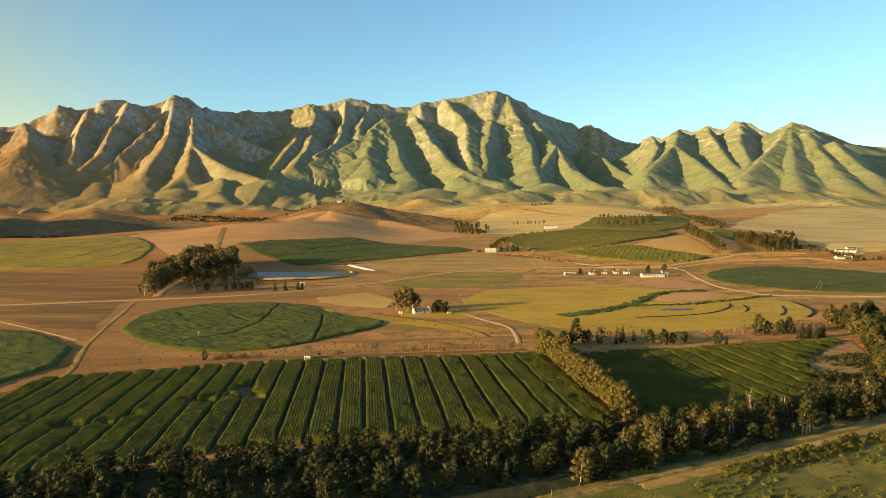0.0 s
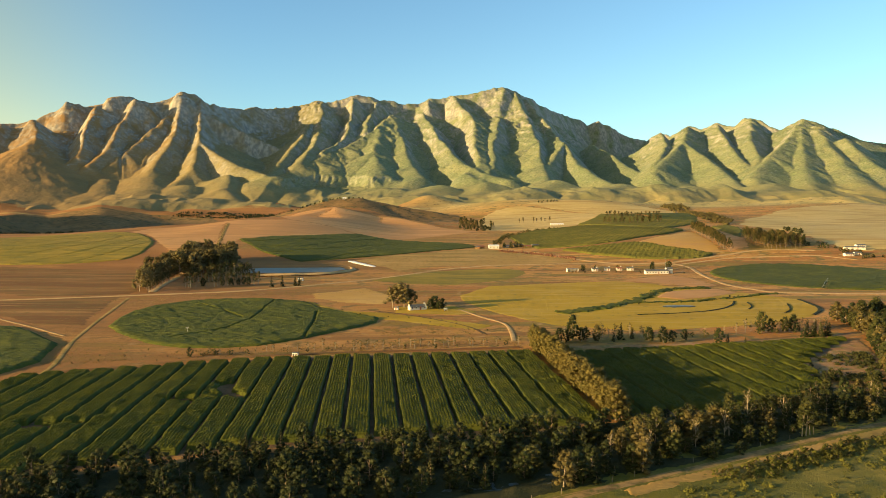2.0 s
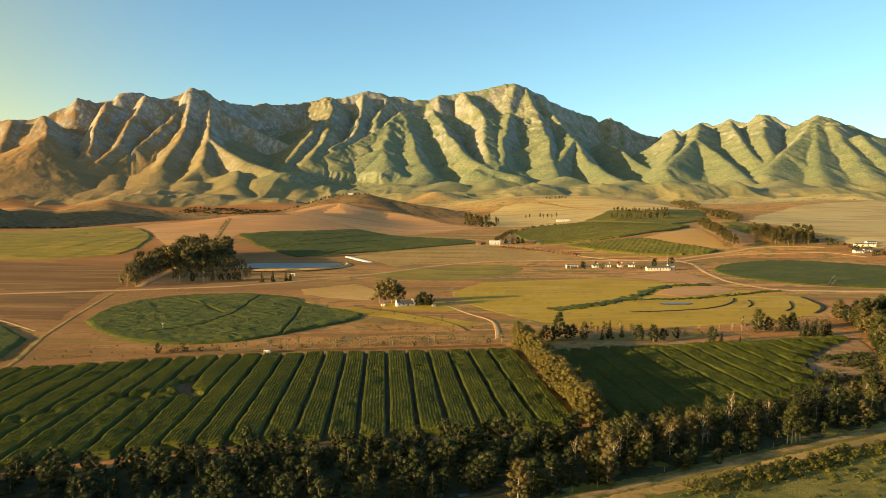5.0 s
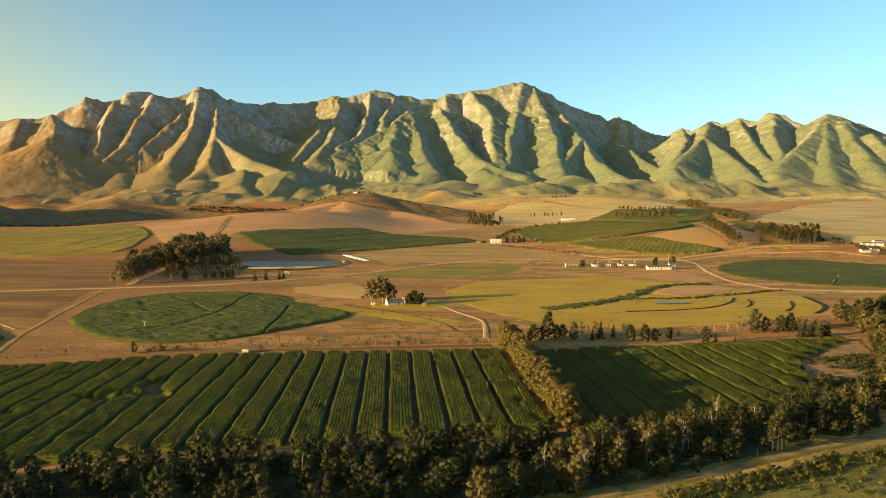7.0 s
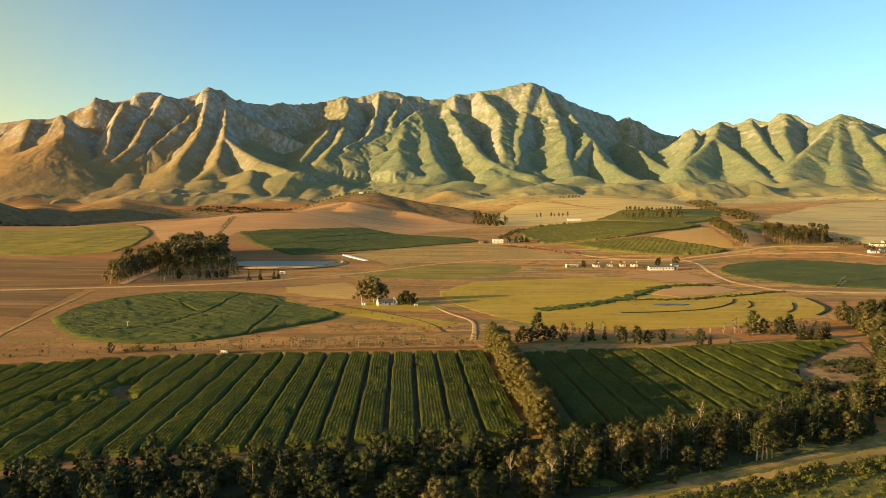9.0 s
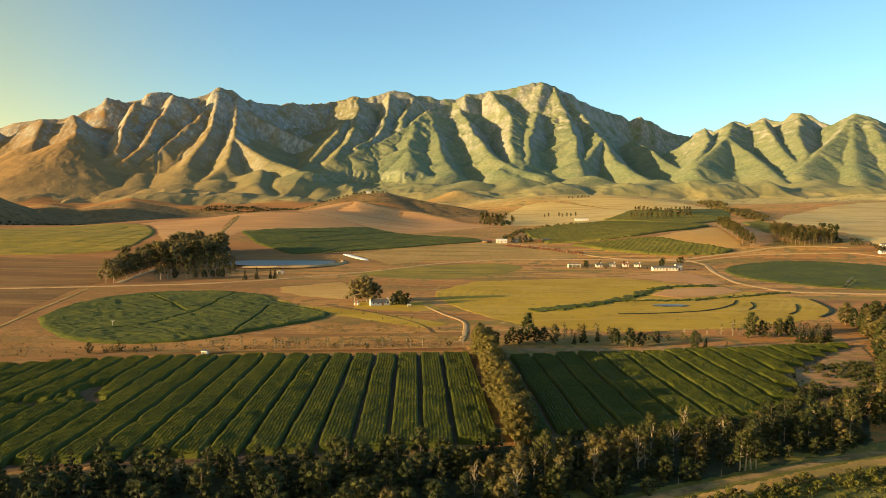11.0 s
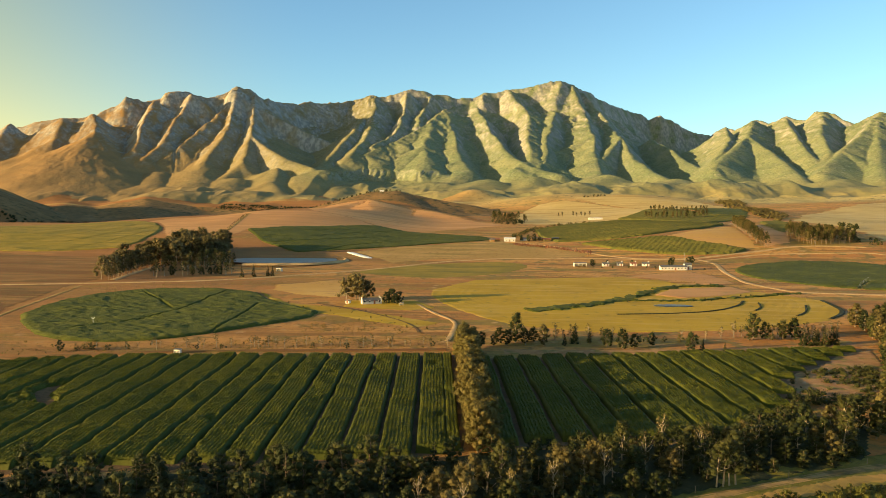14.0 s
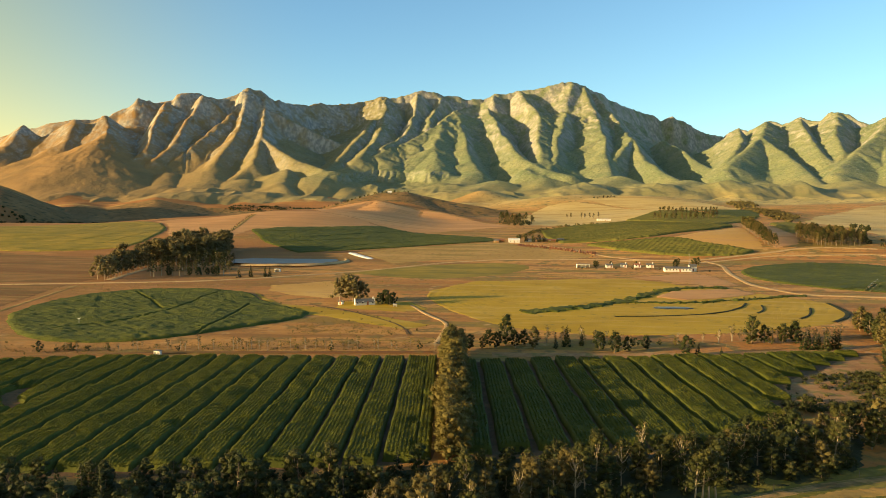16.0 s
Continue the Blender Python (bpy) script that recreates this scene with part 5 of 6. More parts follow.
tussocks("dry_grass", [(-170, 290), (-100, 308), (38, 326), (44, 370), (10, 384), (-30, 395), (-28, 340), (-120, 322), (-200, 360)], 16000, 0.26, M["dry_grass"], "tufts of dry golden grass on the verge", 1)
tussocks("dry_grass", [(-210, 400), (-175, 460), (-110, 510), (-40, 520), (60, 600), (200, 640), (240, 560), (210, 540), (40, 580), (-90, 530), (-190, 520), (-240, 480)], 16000, 0.32, M["dry_grass"], "tufts of dry golden grass between fields", 2)
tussocks("bank_grass_tufts", [(10, 140), (60, 171), (95, 189), (140, 208), (210, 230), (210, 150), (60, 110)], 16000, 0.35, M["leaf_olive"], "tufts of rough green grass on the bank", 3)
tussocks("meadow_grass", [(13, 502), (36, 556), (100, 585), (215, 530), (235, 470), (222, 425), (190, 385), (100, 366), (70, 384)], 16000, 0.18, M["pasture"], "tufts of yellow meadow grass", 4)


def low_scrub(name, poly, count, lo, hi, leaf_n, leaf, material, label, seed):
    """A thicket of low leaf clumps, past counting, as one mesh."""
    rng = np.random.RandomState(seed)
    px, py = np.array(poly).T
    x, y = rng.uniform(px.min(), px.max(), 6 * count), rng.uniform(py.min(), py.max(), 6 * count)
    ok = inside(poly, x, y) & (fbm(x, y, 14, 3) > rng.uniform(-0.7, 0.35, 6 * count))
    x, y = x[ok][:count], y[ok][:count]
    r = rng.uniform(lo, hi, len(x))
    clumps = np.stack([x, y, land(x, y) + 0.35 * r, r], 1)
    me = crown_mesh(rng, clumps, leaf_n, leaf)
    me.materials.append(material)
    return tagged(new(name, me), label, "scrub", kind="stuff")


BANK = [(40, 150), (64, 171), (91, 185), (126, 202), (205, 229), (215, 190), (120, 150), (60, 125)]
low_scrub("bank_scrub", BANK, 900, 0.4, 1.1, 16000, 0.34, M["leaf_green"], "low yellow green scrub over the river bank", 8)
low_scrub("bank_scrub", BANK, 500, 0.3, 0.9, 8000, 0.30, M["leaf_olive"], "low olive scrub over the river bank", 9)
tussocks("dry_grass", band([(10, 148), (49, 169.5), (71, 181), (94, 194), (133, 215), (200, 239)], 5, 1.8, 4.0), 26000, 0.22, M["dry_grass"], "tall dry golden grass along a dirt track", 6)

low_scrub("gully_wood", [(470, 1230), (463, 1276), (479, 1433), (545, 1740), (590, 1800), (540, 1500), (523, 1339)], 260, 3.0, 6.0, 5200, 1.6, M["leaf_brown"], "brown scrub wood along a far gully", 14)
low_scrub("gully_wood", [(545, 1740), (560, 1930), (640, 2120), (668, 2080), (608, 1830)], 110, 3.5, 7.0, 2200, 1.8, M["leaf_brown"], "brown scrub wood along a far gully", 15)
low_scrub("hollow_wood", [(-760, 1980), (-560, 1960), (-450, 1930), (-430, 1990), (-600, 2040), (-740, 2030)], 340, 2.0, 4.5, 4000, 1.4, M["leaf_dark"], "dark bushes in the hollow behind the hill", 16)
low_scrub("hillside_wood", [(-1010, 1420), (-880, 1480), (-720, 1500), (-700, 1400), (-800, 1330), (-960, 1300)], 130, 3.0, 6.0, 2600, 1.6, M["leaf_dark"], "dark bushes on a shaded hillside", 17)
low_scrub("patch_scrub", [(138, 266), (150, 301), (166, 309), (182, 314), (172, 284), (158, 264)], 260, 0.5, 1.4, 5200, 0.42, M["leaf_olive"], "low olive scrub over bare soil", 12)


# ---- planted strips with real rows ----
def crop_strip(x_head, y_head, y_foot, width, seed, group, label, bare=None):
    """One strip of leafy rows between two lanes; it runs along LANE from its head to its foot."""
    rng = np.random.RandomState(seed)
    n_across = max(3, round(width / 0.9) * 3 + 1)
    across = np.linspace(-width / 2, width / 2, n_across)
    along = np.arange(y_foot, y_head, 0.75)
    A, Y = np.meshgrid(across, along)
    X = x_head + A + (Y - y_head) * LANE[0] + 0.35 * fbm(Y + seed * 31, Y * 0.1, 14, 2)
    rowwave = 0.5 + 0.5 * np.cos(2 * math.pi * (A / 0.9))
    tall = 1.75 * (1 + 0.20 * fbm(X, Y, 16, 2)) + 0.36 * fbm(X + 0.5 * Y, Y, 6, 2) + 0.25 * fbm(X, Y, 2.4, 2)
    Z = tall * (0.93 + 0.07 * rowwave) + rng.normal(scale=0.04, size=A.shape)
    edge = np.clip((width / 2 - np.abs(A)) / 0.3, 0, 1) * np.clip(np.minimum(Y - y_foot, y_head - Y) / 1.6, 0, 1) ** 0.6
    Z = Z * (0.15 + 0.85 * edge)
    if bare is not None:
        gone = bare(X, Y)
        Z = np.where(gone > 0.52, -0.25, Z * np.clip((0.55 - gone) / 0.35, 0, 1) ** 0.7)
    Z[0], Z[-1], Z[:, 0], Z[:, -1] = 0.0, 0.0, 0.0, 0.0
    ob = sheet("crop_strip", X, Y, land(X, Y) + Z + 0.05, M["row_crop"])
    # leaf blades that stand out of the rows
    me = ob.data
    n = int(width * (y_head - y_foot) * 9)
    i, j = rng.randint(1, A.shape[0] - 1, n), 3 * rng.randint(1, max(2, (A.shape[1] - 1) // 3), n)
    keep = Z[i, j] > 0.5
    c = np.stack([X[i, j], Y[i, j], land(X[i, j], Y[i, j]) + Z[i, j] - 0.05], 1)[keep]
    c[:, 0] += rng.normal(scale=0.10, size=len(c))
    c[:, 1] += rng.uniform(-0.4, 0.4, len(c))
    a = rng.uniform(0, 6.283, len(c))
    s = rng.uniform(0.14, 0.34, len(c))[:, None]
    u = np.stack([np.cos(a), np.sin(a), np.zeros(len(c))], 1)
    up = np.stack([rng.normal(scale=0.5, size=len(c)), rng.normal(scale=0.5, size=len(c)), np.ones(len(c))], 1)
    tri = np.stack([c - u * s * 0.55, c + u * s * 0.55, c + up * s * 1.25], 1).reshape(-1, 3)
    blades = bpy.data.meshes.new("blades")
    blades.from_pydata(tri.tolist(), [], np.arange(len(tri)).reshape(-1, 3).tolist())
    bm = bmesh.new()
    bm.from_mesh(me)
    bm.from_mesh(blades)
    bm.to_mesh(me)
    bm.free()
    bpy.data.meshes.remove(blades)
    return tagged(ob, label, "crop row", group, "stuff")


def bare_spots(x, y):
    total = 0
    for bx, by, rx, ry in ((-66, 245, 7, 5), (-80, 239, 7, 5), (-110, 212, 9, 5), (-72, 256, 4, 8)):
        total = total + np.exp(-((x - bx) / rx) ** 2 - ((y - by) / ry) ** 2)
    return total * (0.75 + 0.9 * fbm(x, y, 4, 3)) + 0.6 * np.clip(fbm(x, y, 6, 2) - 0.2, 0, 1)


for k in range(-1, 24):
    xh = 33.8 - 8.03 * k            # middle of the strip at its head
    yh = 316 + 0.12 * (xh - 34) - max(0, -70 - xh) * 0.22
    if k == -1:
        xh, w = 38.6, 3.4
    else:
        w = 7.15
    def foot_at(x):
        return float(np.interp(x, [-160, -110, -53, 0, 40, 60], [152, 168, 194, 205, 212, 222]))
    xf = xh - LANE[0] * 110
    yf = foot_at(xf)
    if xh < -150:
        yh -= (-150 - xh) * 1.0
    crop_strip(xh, yh, yf, w, 300 + k, "strips of the larger crop block", "dense dark green crop strip in fine rows", bare_spots)
for k in range(-1, 17):
    xh = 59 + 8.35 * k
    yh = 313 + 0.235 * (xh - 55)
    yf = float(np.interp(xh + 8, [55, 66, 110, 136, 152, 170, 200], [221, 224, 233, 262, 298, 318, 346]))
    if yh - yf > 4:
        crop_strip(xh, yh, yf, 7.2, 400 + k, "strips of the smaller crop block", "dark green leafy crop strip in rows")
field("plantation_soil", [(-165, 240), (-150, 283), (-60, 308), (42, 318), (53, 220), (40, 209), (0, 202), (-53, 190), (-125, 158)], M["soil"], 0.08, 2.0, "dark soil between crop strips with their shade in its colour", "soil")
field("plantation_soil", [(52, 314), (190, 346), (182, 322), (160, 300), (138, 262), (112, 232), (62, 220)], M["soil"], 0.08, 2.0, "dark soil between crop strips with their shade in its colour", "soil")


# ---- buildings and small things ----
def box_bm(x0, y0, z0, x1, y1, z1, bevel=0.03):
    bm = bmesh.new()
    bmesh.ops.create_cube(bm, size=1.0)
    for v in bm.verts:
        v.co = Vector(((x0 + x1) / 2 + v.co.x * (x1 - x0), (y0 + y1) / 2 + v.co.y * (y1 - y0), (z0 + z1) / 2 + v.co.z * (z1 - z0)))
    if bevel:
        bmesh.ops.bevel(bm, geom=bm.edges[:], offset=bevel, segments=1, affect="EDGES")
    return bm


def gabled_walls(length, width, eaves, ridge, thick=0.3):
    """Four walls with gable ends as a closed shell, long side along x."""
    bm = bmesh.new()
    l, w = length / 2, width / 2
    for x0, x1 in ((-l, -l + thick), (l - thick, l)):
        ring = [bm.verts.new((x, y, z)) for x in (x0, x1) for y, z in ((-w, -0.3), (w, -0.3), (w, eaves), (0, ridge), (-w, eaves))]
        bm.faces.new(ring[:5][::-1])
        bm.faces.new(ring[5:])
        for k in range(5):
            bm.faces.new((ring[k], ring[(k + 1) % 5], ring[5 + (k + 1) % 5], ring[5 + k]))
    for y0, y1 in ((-w, -w + thick), (w - thick, w)):
        ring = [bm.verts.new((x, y, z)) for z in (-0.3, eaves) for x, y in ((-l + thick, y0), (l - thick, y0), (l - thick, y1), (-l + thick, y1))]
        for f in ((0, 3, 2, 1), (4, 5, 6, 7), (0, 1, 5, 4), (1, 2, 6, 5), (2, 3, 7, 6), (3, 0, 4, 7)):
            bm.faces.new([ring[k] for k in f])
    return bm


def roof_slab(length, width, eaves, ridge, side, over=0.35, thick=0.14):
    """One pitch of a roof, a little wider than the walls."""
    bm = bmesh.new()
    l = length / 2 + over
    w = (width / 2 + over) * side
    drop = (ridge - eaves) * over / (width / 2)
    pts = []
    for x in (-l, l):
        pts += [(x, 0, ridge + 0.05), (x, w, eaves - drop + 0.05), (x, w, eaves - drop + 0.05 + thick), (x, 0, ridge + 0.05 + thick)]
    v = [bm.verts.new(p) for p in pts]
    for f in ((0, 1, 2, 3), (7, 6, 5, 4), (0, 4, 5, 1), (1, 5, 6, 2), (2, 6, 7, 3), (3, 7, 4, 0)):
        bm.faces.new([v[k] for k in f])
    bmesh.ops.recalc_face_normals(bm, faces=bm.faces[:])
    return bm


def cottage(name, x, y, turn, length, width, eaves, ridge, roof, label, windows=3, chimney=True, gable_up=0.0, wall="white_wall", group=""):
    root = new(name)
    root.matrix_basis = pose(x, y, float(land(x, y)) + 0.1, 0, 0, turn)
    tagged(root, label, "house", group)
    part("wall", gabled_walls(length, width, eaves, ridge), M[wall], root)
    for side in (-1, 1):
        part("roof", roof_slab(length - (0.7 if gable_up else 0), width, eaves, ridge, side, 0.0 if gable_up else 0.35), M[roof], root)
    if gable_up:
        for sx in (-1, 1):
            bm = bmesh.new()
            x0, x1 = sx * (length / 2 - 0.35), sx * (length / 2 + 0.05)
            prof = [(-width / 2, eaves - 0.1), (-width / 2, eaves + 0.4), (-width / 5, ridge * 0.86), (-width / 8, ridge + gable_up), (width / 8, ridge + gable_up), (width / 5, ridge * 0.86), (width / 2, eaves + 0.4), (width / 2, eaves - 0.1)]
            a = [bm.verts.new((x0, py, pz)) for py, pz in prof]
            b = [bm.verts.new((x1, py, pz)) for py, pz in prof]
            bm.faces.new(a)
            bm.faces.new(b[::-1])
            for k in range(8):
                bm.faces.new((a[k], b[k], b[(k + 1) % 8], a[(k + 1) % 8]))
            bmesh.ops.recalc_face_normals(bm, faces=bm.faces[:])
            part("gable", bm, M[wall], root, "white parapet gable")
    for k in range(windows):
        wx_ = -length / 2 + length * (k + 0.5) / windows
        for side in (-1, 1):
            yy = side * (width / 2 + 0.02)
            if k == windows // 2 and side < 0:
                part("door", box_bm(wx_ - 0.5, yy - 0.04, 0, wx_ + 0.5, yy + 0.04, 2.0), M["roof_red"], root, "dark wooden door")
            else:
                win = part("window", box_bm(wx_ - 0.5, yy - 0.05, 0.9, wx_ + 0.5, yy + 0.05, 2.0), M["white_wall"], root)
                part("pane", box_bm(wx_ - 0.4, yy - 0.07, 1.0, wx_ + 0.4, yy + 0.07, 1.9, 0), M["dark_opening"], win)
    if chimney:
        part("chimney", box_bm(length / 2 - 1.1, -0.4, ridge - 0.6, length / 2 - 0.4, 0.4, ridge + 1.0), M[wall], root)
    return root


def open_shed(name, x, y, turn, length, width, height, bays, label, wall="white_wall", roof="roof_grey"):
    """A flat-roofed shed with open bays to the front."""
    root = new(name)
    root.matrix_basis = pose(x, y, float(land(x, y)) + 0.05, 0, 0, turn)
    tagged(root, label, "shed")
    l, w = length / 2, width / 2
    part("back_wall", box_bm(-l, w - 0.2, -0.3, l, w, height), M[wall], root)
    for sx in (-1, 1):
        part("side_wall", box_bm(sx * l - 0.12, -w, -0.3, sx * l + 0.12, w - 0.2, height), M[wall], root)
    for k in range(1, bays):
        cx = -l + length * k / bays
        part("pier", box_bm(cx - 0.18, -w, -0.3, cx + 0.18, -w + 0.35, height), M[wall], root)
    part("lintel", box_bm(-l, -w - 0.02, height - 0.45, l, -w + 0.2, height + 0.02), M[wall], root)
    part("roof", box_bm(-l - 0.25, -w - 0.25, height + 0.02, l + 0.25, w + 0.25, height + 0.2), M[roof], root)
    return root


# farmhouse among its trees, and the yard things
cottage("farmhouse", -13.5, 440.5, 22, 10.5, 4.6, 1.35, 3.0, "roof_grey", "white gabled farmhouse with a dark grey roof", 4, True, 0.35)
cottage("outbuilding", -26, 440, -20, 2.2, 1.8, 1.4, 1.9, "roof_grey", "small white outbuilding beside the farmhouse", 1, False)
open_shed("garden_shed", 3.5, 436, 10, 1.7, 1.4, 1.5, 1, "small pale open shed under a tree")
open_shed("pump_shed", -59, 311, -8, 2.2, 1.4, 1.4, 2, "small white pump shed with two openings")
open_shed("pump_shed", -117, 600, -8, 3.8, 2.6, 2.3, 1, "small white pump shed near the dam")

# labourers' cottages in a line
for cx, cy, ct, cl, rf in ((137, 664, 6, 6.5, "roof_grey"), (149, 668, -6, 6.0, "roof_grey"), (160, 669, 4, 6.0, "roof_red"), (170, 669, -4, 7.0, "roof_grey")):
    cottage("cottage", cx, cy, ct, cl * 0.8, 3.8, 2.0, 3.0, rf, "small white cottage with a pitched roof", 2, True, group="cottages in a line")
open_shed("vehicle_shed", 116, 660, 4, 10, 5, 2.9, 3, "long white shed with dark open bays")
cottage("long_barn", 186, 641, 5, 20, 5, 2.5, 3.6, "roof_grey", "long low white barn with many small windows", 8, False)
cottage("tall_store", 198, 645, 5, 5, 5, 3.8, 5.2, "roof_grey", "tall white store at the end of a barn", 1, False)
mast = new("mast")
mast.matrix_basis = pose(197, 652, float(land(197, 652)))
tagged(mast, "thin grey metal mast beside the store", "mast")
bm = bmesh.new()
bmesh.ops.create_cone(bm, segments=6, radius1=0.16, radius2=0.06, depth=13, cap_ends=True, matrix=Matrix.Translation((0, 0, 6.4)))
part("pole", bm, M["steel"], mast)
part("antenna", box_bm(-0.8, -0.04, 12.3, 0.8, 0.04, 12.4, 0), M["steel"], mast)

# farmyard on the slope
cottage("packing_shed", 57, 866, 4, 12, 8, 3.0, 4.2, "plastic", "white packing shed with a pale roof", 3, False)
for cx, cy, ct, cl, wl, rf in ((42, 868, 10, 10, "bare_soil", "roof_red"), (38, 862, -5, 7, "bare_soil", "roof_grey"), (74, 876, 6, 12, "white_wall", "roof_grey"), (98, 872, 12, 11, "bare_soil", "roof_red"), (108, 882, 8, 9, "white_wall", "roof_grey"), (88, 884, 3, 14, "bare_soil", "roof_grey")):
    cottage("farm_shed", cx, cy, ct, cl * 0.8, 5, 2.2, 3.2, rf, "low farm shed with a weathered roof", 2, False, wall=wl, group="farmyard sheds")
cottage("far_house", -248, 1738, 10, 9, 6, 2.8, 4.4, "plastic", "small white house among trees on a hill crest", 3, False)
cottage("far_barn", 206, 1376, 4, 24, 7, 2.6, 3.6, "plastic", "long white barn far up the slope", 6, False)
for cx, cy, ct, cl in ((434, 779, -10, 20), (411, 748, 4, 9), (422, 752, 0, 7), (446, 790, 6, 10)):
    cottage("slope_barn", cx, cy, ct, cl, 5, 2.2, 3.1, "roof_grey", "white farm building among bushes on the slope", 4, False, group="farm on the east slope")


def bunker(x0, y0, x1, y1, width, height):
    """A long low silage clamp under white sheeting."""
    n = math.hypot(x1 - x0, y1 - y0)
    m = 24
    bm = bmesh.new()
    prev = None
    rng = random.Random(3)
    for k in range(m + 1):
        f = k / m
        s = max(0.05, min(1.0, f * 8, (1 - f) * 8)) ** 0.5
        ring = [bm.verts.new((-n / 2 + n * f, math.cos(a) * width / 2 * s, max(-0.2, math.sin(a) * height * s * rng.uniform(0.93, 1.05)))) for a in [math.pi * j / 10 for j in range(11)]]
        if prev:
            for j in range(10):
                bm.faces.new((prev[j], prev[j + 1], ring[j + 1], ring[j]))
        prev = ring
    root = new("silage_clamp")
    cx, cy = (x0 + x1) / 2, (y0 + y1) / 2
    root.matrix_basis = pose(cx, cy, float(land(cx, cy)) - 0.1, 0, -math.degrees(math.atan2(float(land(x1, y1) - land(x0, y0)), n)), math.degrees(math.atan2(y1 - y0, x1 - x0)))
    tagged(root, "long low silage clamp under white plastic sheet", "silage clamp")
    part("sheet", bm, M["plastic"], root)
    tyre_bm = bmesh.new()
    for k in range(12):
        mat = Matrix.Translation((-n / 2 + n * (k + 0.5) / 12, rng.uniform(-1, 1), height * 0.97))
        bmesh.ops.create_cone(tyre_bm, segments=8, radius1=0.4, radius2=0.36, depth=0.2, cap_ends=True, matrix=mat)
    tagged(part("weights", tyre_bm, M["soil"], root), kind="stuff")


bunker(-99, 752, -66, 705, 7.5, 0.9)


def pivot_arm(x0, y0, x1, y1, spans, label):
    """A centre-pivot irrigator: towers on wheels that carry a long pipe with trusses."""
    root = new("pivot_irrigator")
    base = float(land(x0, y0))
    root.matrix_basis = pose(x0, y0, base, 0, 0, math.degrees(math.atan2(y1 - y0, x1 - x0)))
    tagged(root, label, "irrigator")
    n = math.hypot(x1 - x0, y1 - y0)
    slope = (float(land(x1, y1)) - base) / n
    V, F = [], []
    limb(V, F, [(0, 0, 3.6), (n / 2, 0, 3.8 + slope * n / 2), (n, 0, 3.6 + slope * n)], 0.05, 0.045, 6)
    part("pipe", mesh_of("pipe", V, F), M["steel"], root)
    for k in range(spans + 1):
        x = n * k / spans
        V, F = [], []
        limb(V, F, [(x, -1.6, slope * x - 0.1), (x, 0, 3.6 + slope * x)], 0.035, 0.03, 5)
        limb(V, F, [(x, 1.6, slope * x - 0.1), (x, 0, 3.6 + slope * x)], 0.035, 0.03, 5, True)
        tower = part("tower", mesh_of("tower", V, F), M["steel"], root)
        for sy in (-1.6, 1.6):
            wb = bmesh.new()
            bmesh.ops.create_cone(wb, segments=12, radius1=0.55, radius2=0.55, depth=0.3, cap_ends=True, matrix=Matrix.Translation((x, sy, 0.5 + slope * x)) @ Matrix.Rotation(radians(90), 4, "X"))
            part("wheel", wb, M["soil"], tower)
        if k < spans:
            V, F = [], []
            xm = x + n / spans / 2
            limb(V, F, [(x, 0, 3.5 + slope * x), (xm, 0, 2.6 + slope * xm), (x + n / spans, 0, 3.5 + slope * (x + n / spans))], 0.025, 0.025, 4)
            part("truss", mesh_of("truss", V, F), M["steel"], root)
    return root


pivot_arm(300, 573, 277, 534, 3, "galvanised centre pivot irrigator standing in a green field")


def sprinkler(x, y):
    root = new("sprinkler")
    root.matrix_basis = pose(x, y, float(land(x, y)))
    tagged(root, "small white sprinkler stand in a green crop", "sprinkler", "field sprinklers")
    V, F = [], []
    limb(V, F, [(0, 0, -0.2), (0, 0, 2.4)], 0.08, 0.06, 5)
    part("riser", mesh_of("riser", V, F), M["plastic"], root)
    for sx in (-1, 1):
        V, F = [], []
        limb(V, F, [(0, 0, 2.3), (sx * 0.8, 0, 3.0)], 0.09, 0.06, 5)
        part("arm", mesh_of("arm", V, F), M["plastic"], root)


sprinkler(-125, 366)


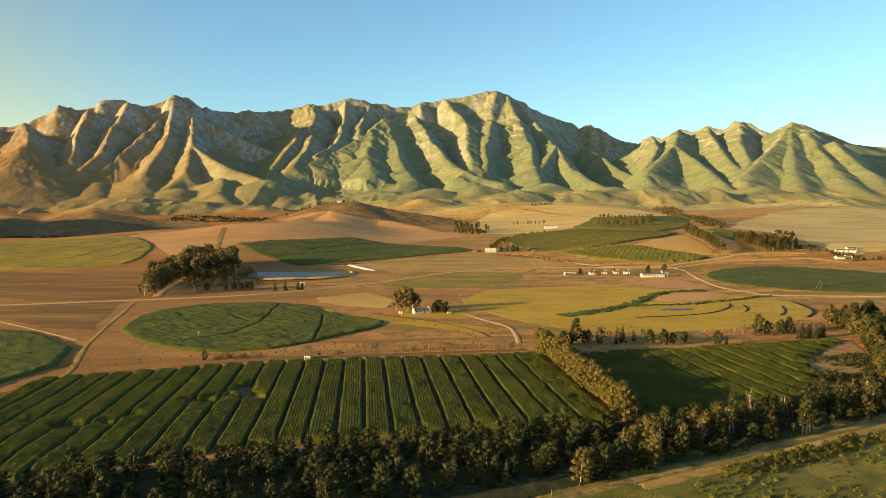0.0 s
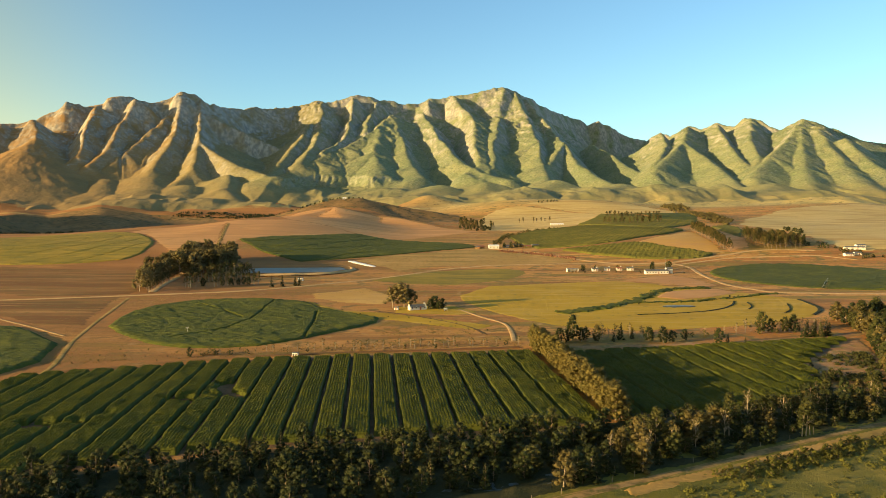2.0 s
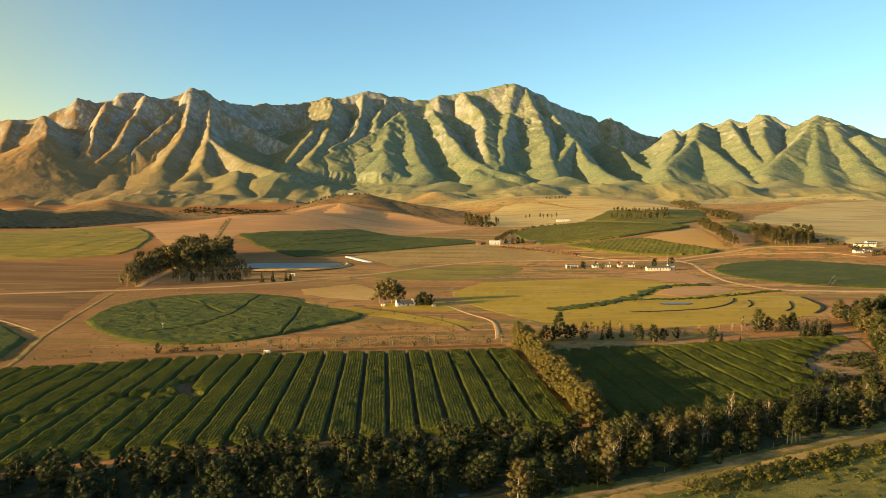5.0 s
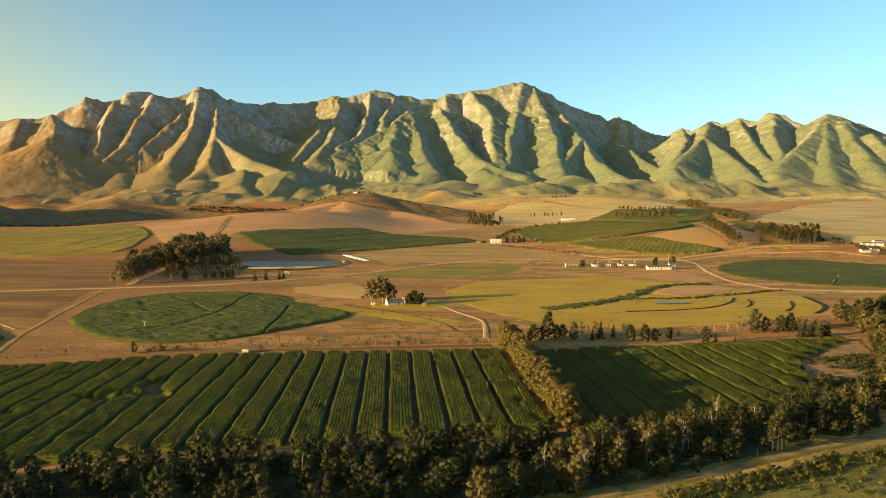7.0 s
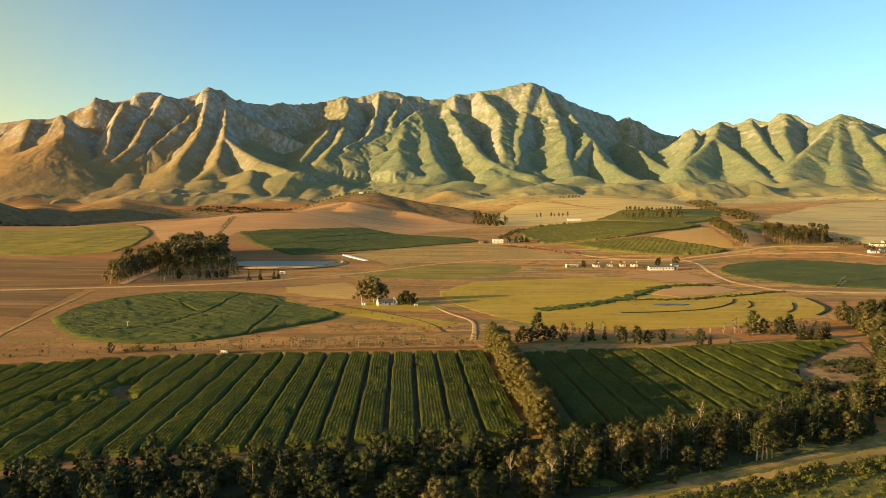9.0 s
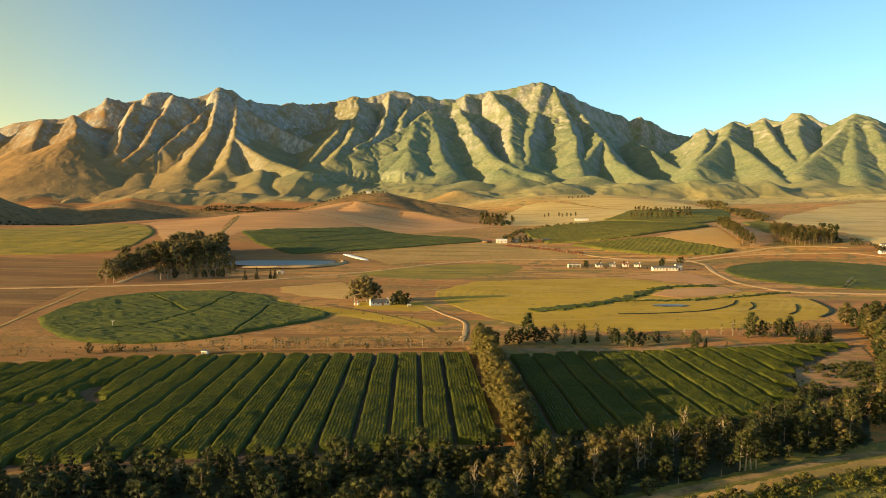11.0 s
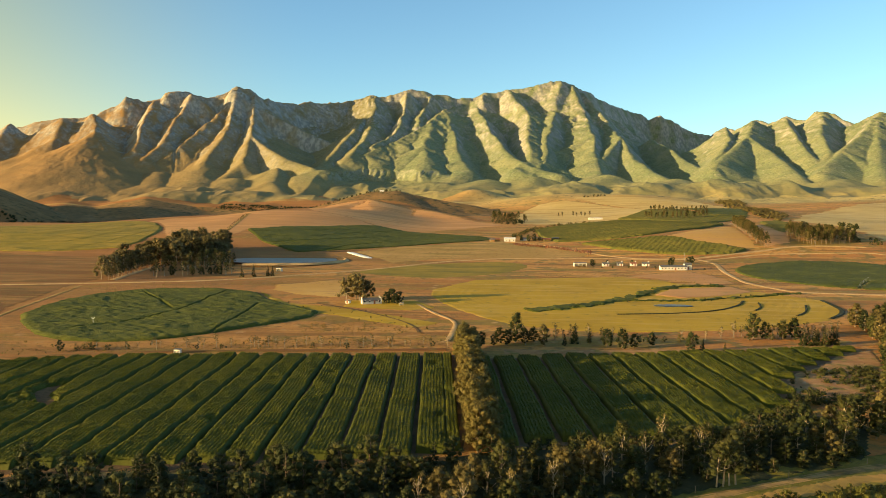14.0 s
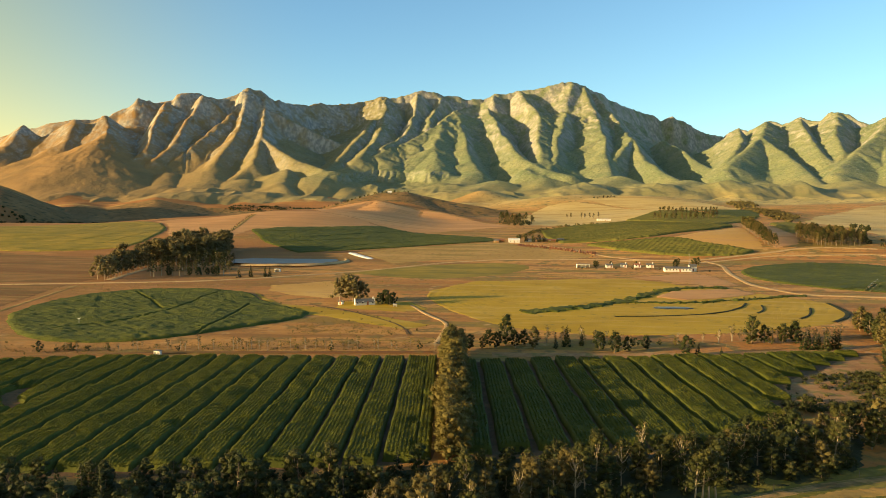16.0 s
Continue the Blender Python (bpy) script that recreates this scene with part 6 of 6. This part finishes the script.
post_bm = bmesh.new()
bmesh.ops.create_cone(post_bm, segments=7, radius1=0.09, radius2=0.075, depth=1.7, cap_ends=True, matrix=Matrix.Translation((0, 0, 0.6)))
post_mesh = bpy.data.meshes.new("fence_post")
post_bm.to_mesh(post_mesh)
post_bm.free()
post_mesh.materials.append(M["post"])
for f in (0.04, 0.11, 0.24, 0.30, 0.41, 0.55, 0.62, 0.78, 0.93):
    px_, py_ = float(np.interp(f, [0, 0.3, 0.6, 1], [20, 49, 94, 145])), float(np.interp(f, [0, 0.3, 0.6, 1], [156, 172.5, 197, 222]))
    ob = new("fence_post", post_mesh)
    ob.matrix_basis = pose(px_, py_ , float(land(px_, py_)) + 0.2, planter.uniform(-4, 4), planter.uniform(-4, 4), 0)
    tagged(ob, "weathered wooden fence post beside the river track", "fence post", "posts along the river track")


# fruit bins in loose rows below the farm sheds
bin_bm = box_bm(-0.6, -0.6, 0.12, 0.6, 0.6, 0.9, 0.04)
for fx in (-0.45, 0.0, 0.45):
    foot = bmesh.ops.create_cube(bin_bm, size=1.0, matrix=Matrix.Translation((fx, 0, 0.06)) @ Matrix.Diagonal((0.12, 1.2, 0.12, 1)))
bin_mesh = bpy.data.meshes.new("fruit_bin")
bin_bm.to_mesh(bin_mesh)
bin_bm.free()
bin_mesh.materials.append(M["bin_wood"])
BIN_LINE = [(60, 832), (72, 822), (92, 806), (109, 789), (124, 769), (135, 758)]
for k in range(150):
    f = planter.uniform(0, 5)
    i0 = min(4, int(f))
    bx = BIN_LINE[i0][0] + (BIN_LINE[i0 + 1][0] - BIN_LINE[i0][0]) * (f - i0) + planter.normal(scale=1.6)
    by = BIN_LINE[i0][1] + (BIN_LINE[i0 + 1][1] - BIN_LINE[i0][1]) * (f - i0) + planter.normal(scale=6.0)
    ob = new("fruit_bin", bin_mesh)
    ob.matrix_basis = pose(bx, by, float(land(bx, by)) + 0.1, 0, 0, planter.uniform(0, 90)) @ Matrix.Diagonal((1.0, 1.0, planter.choice([1.0, 1.9]), 1))
    tagged(ob, "reddish brown wooden fruit bin on bare ground", "bin", "fruit bins below the sheds")
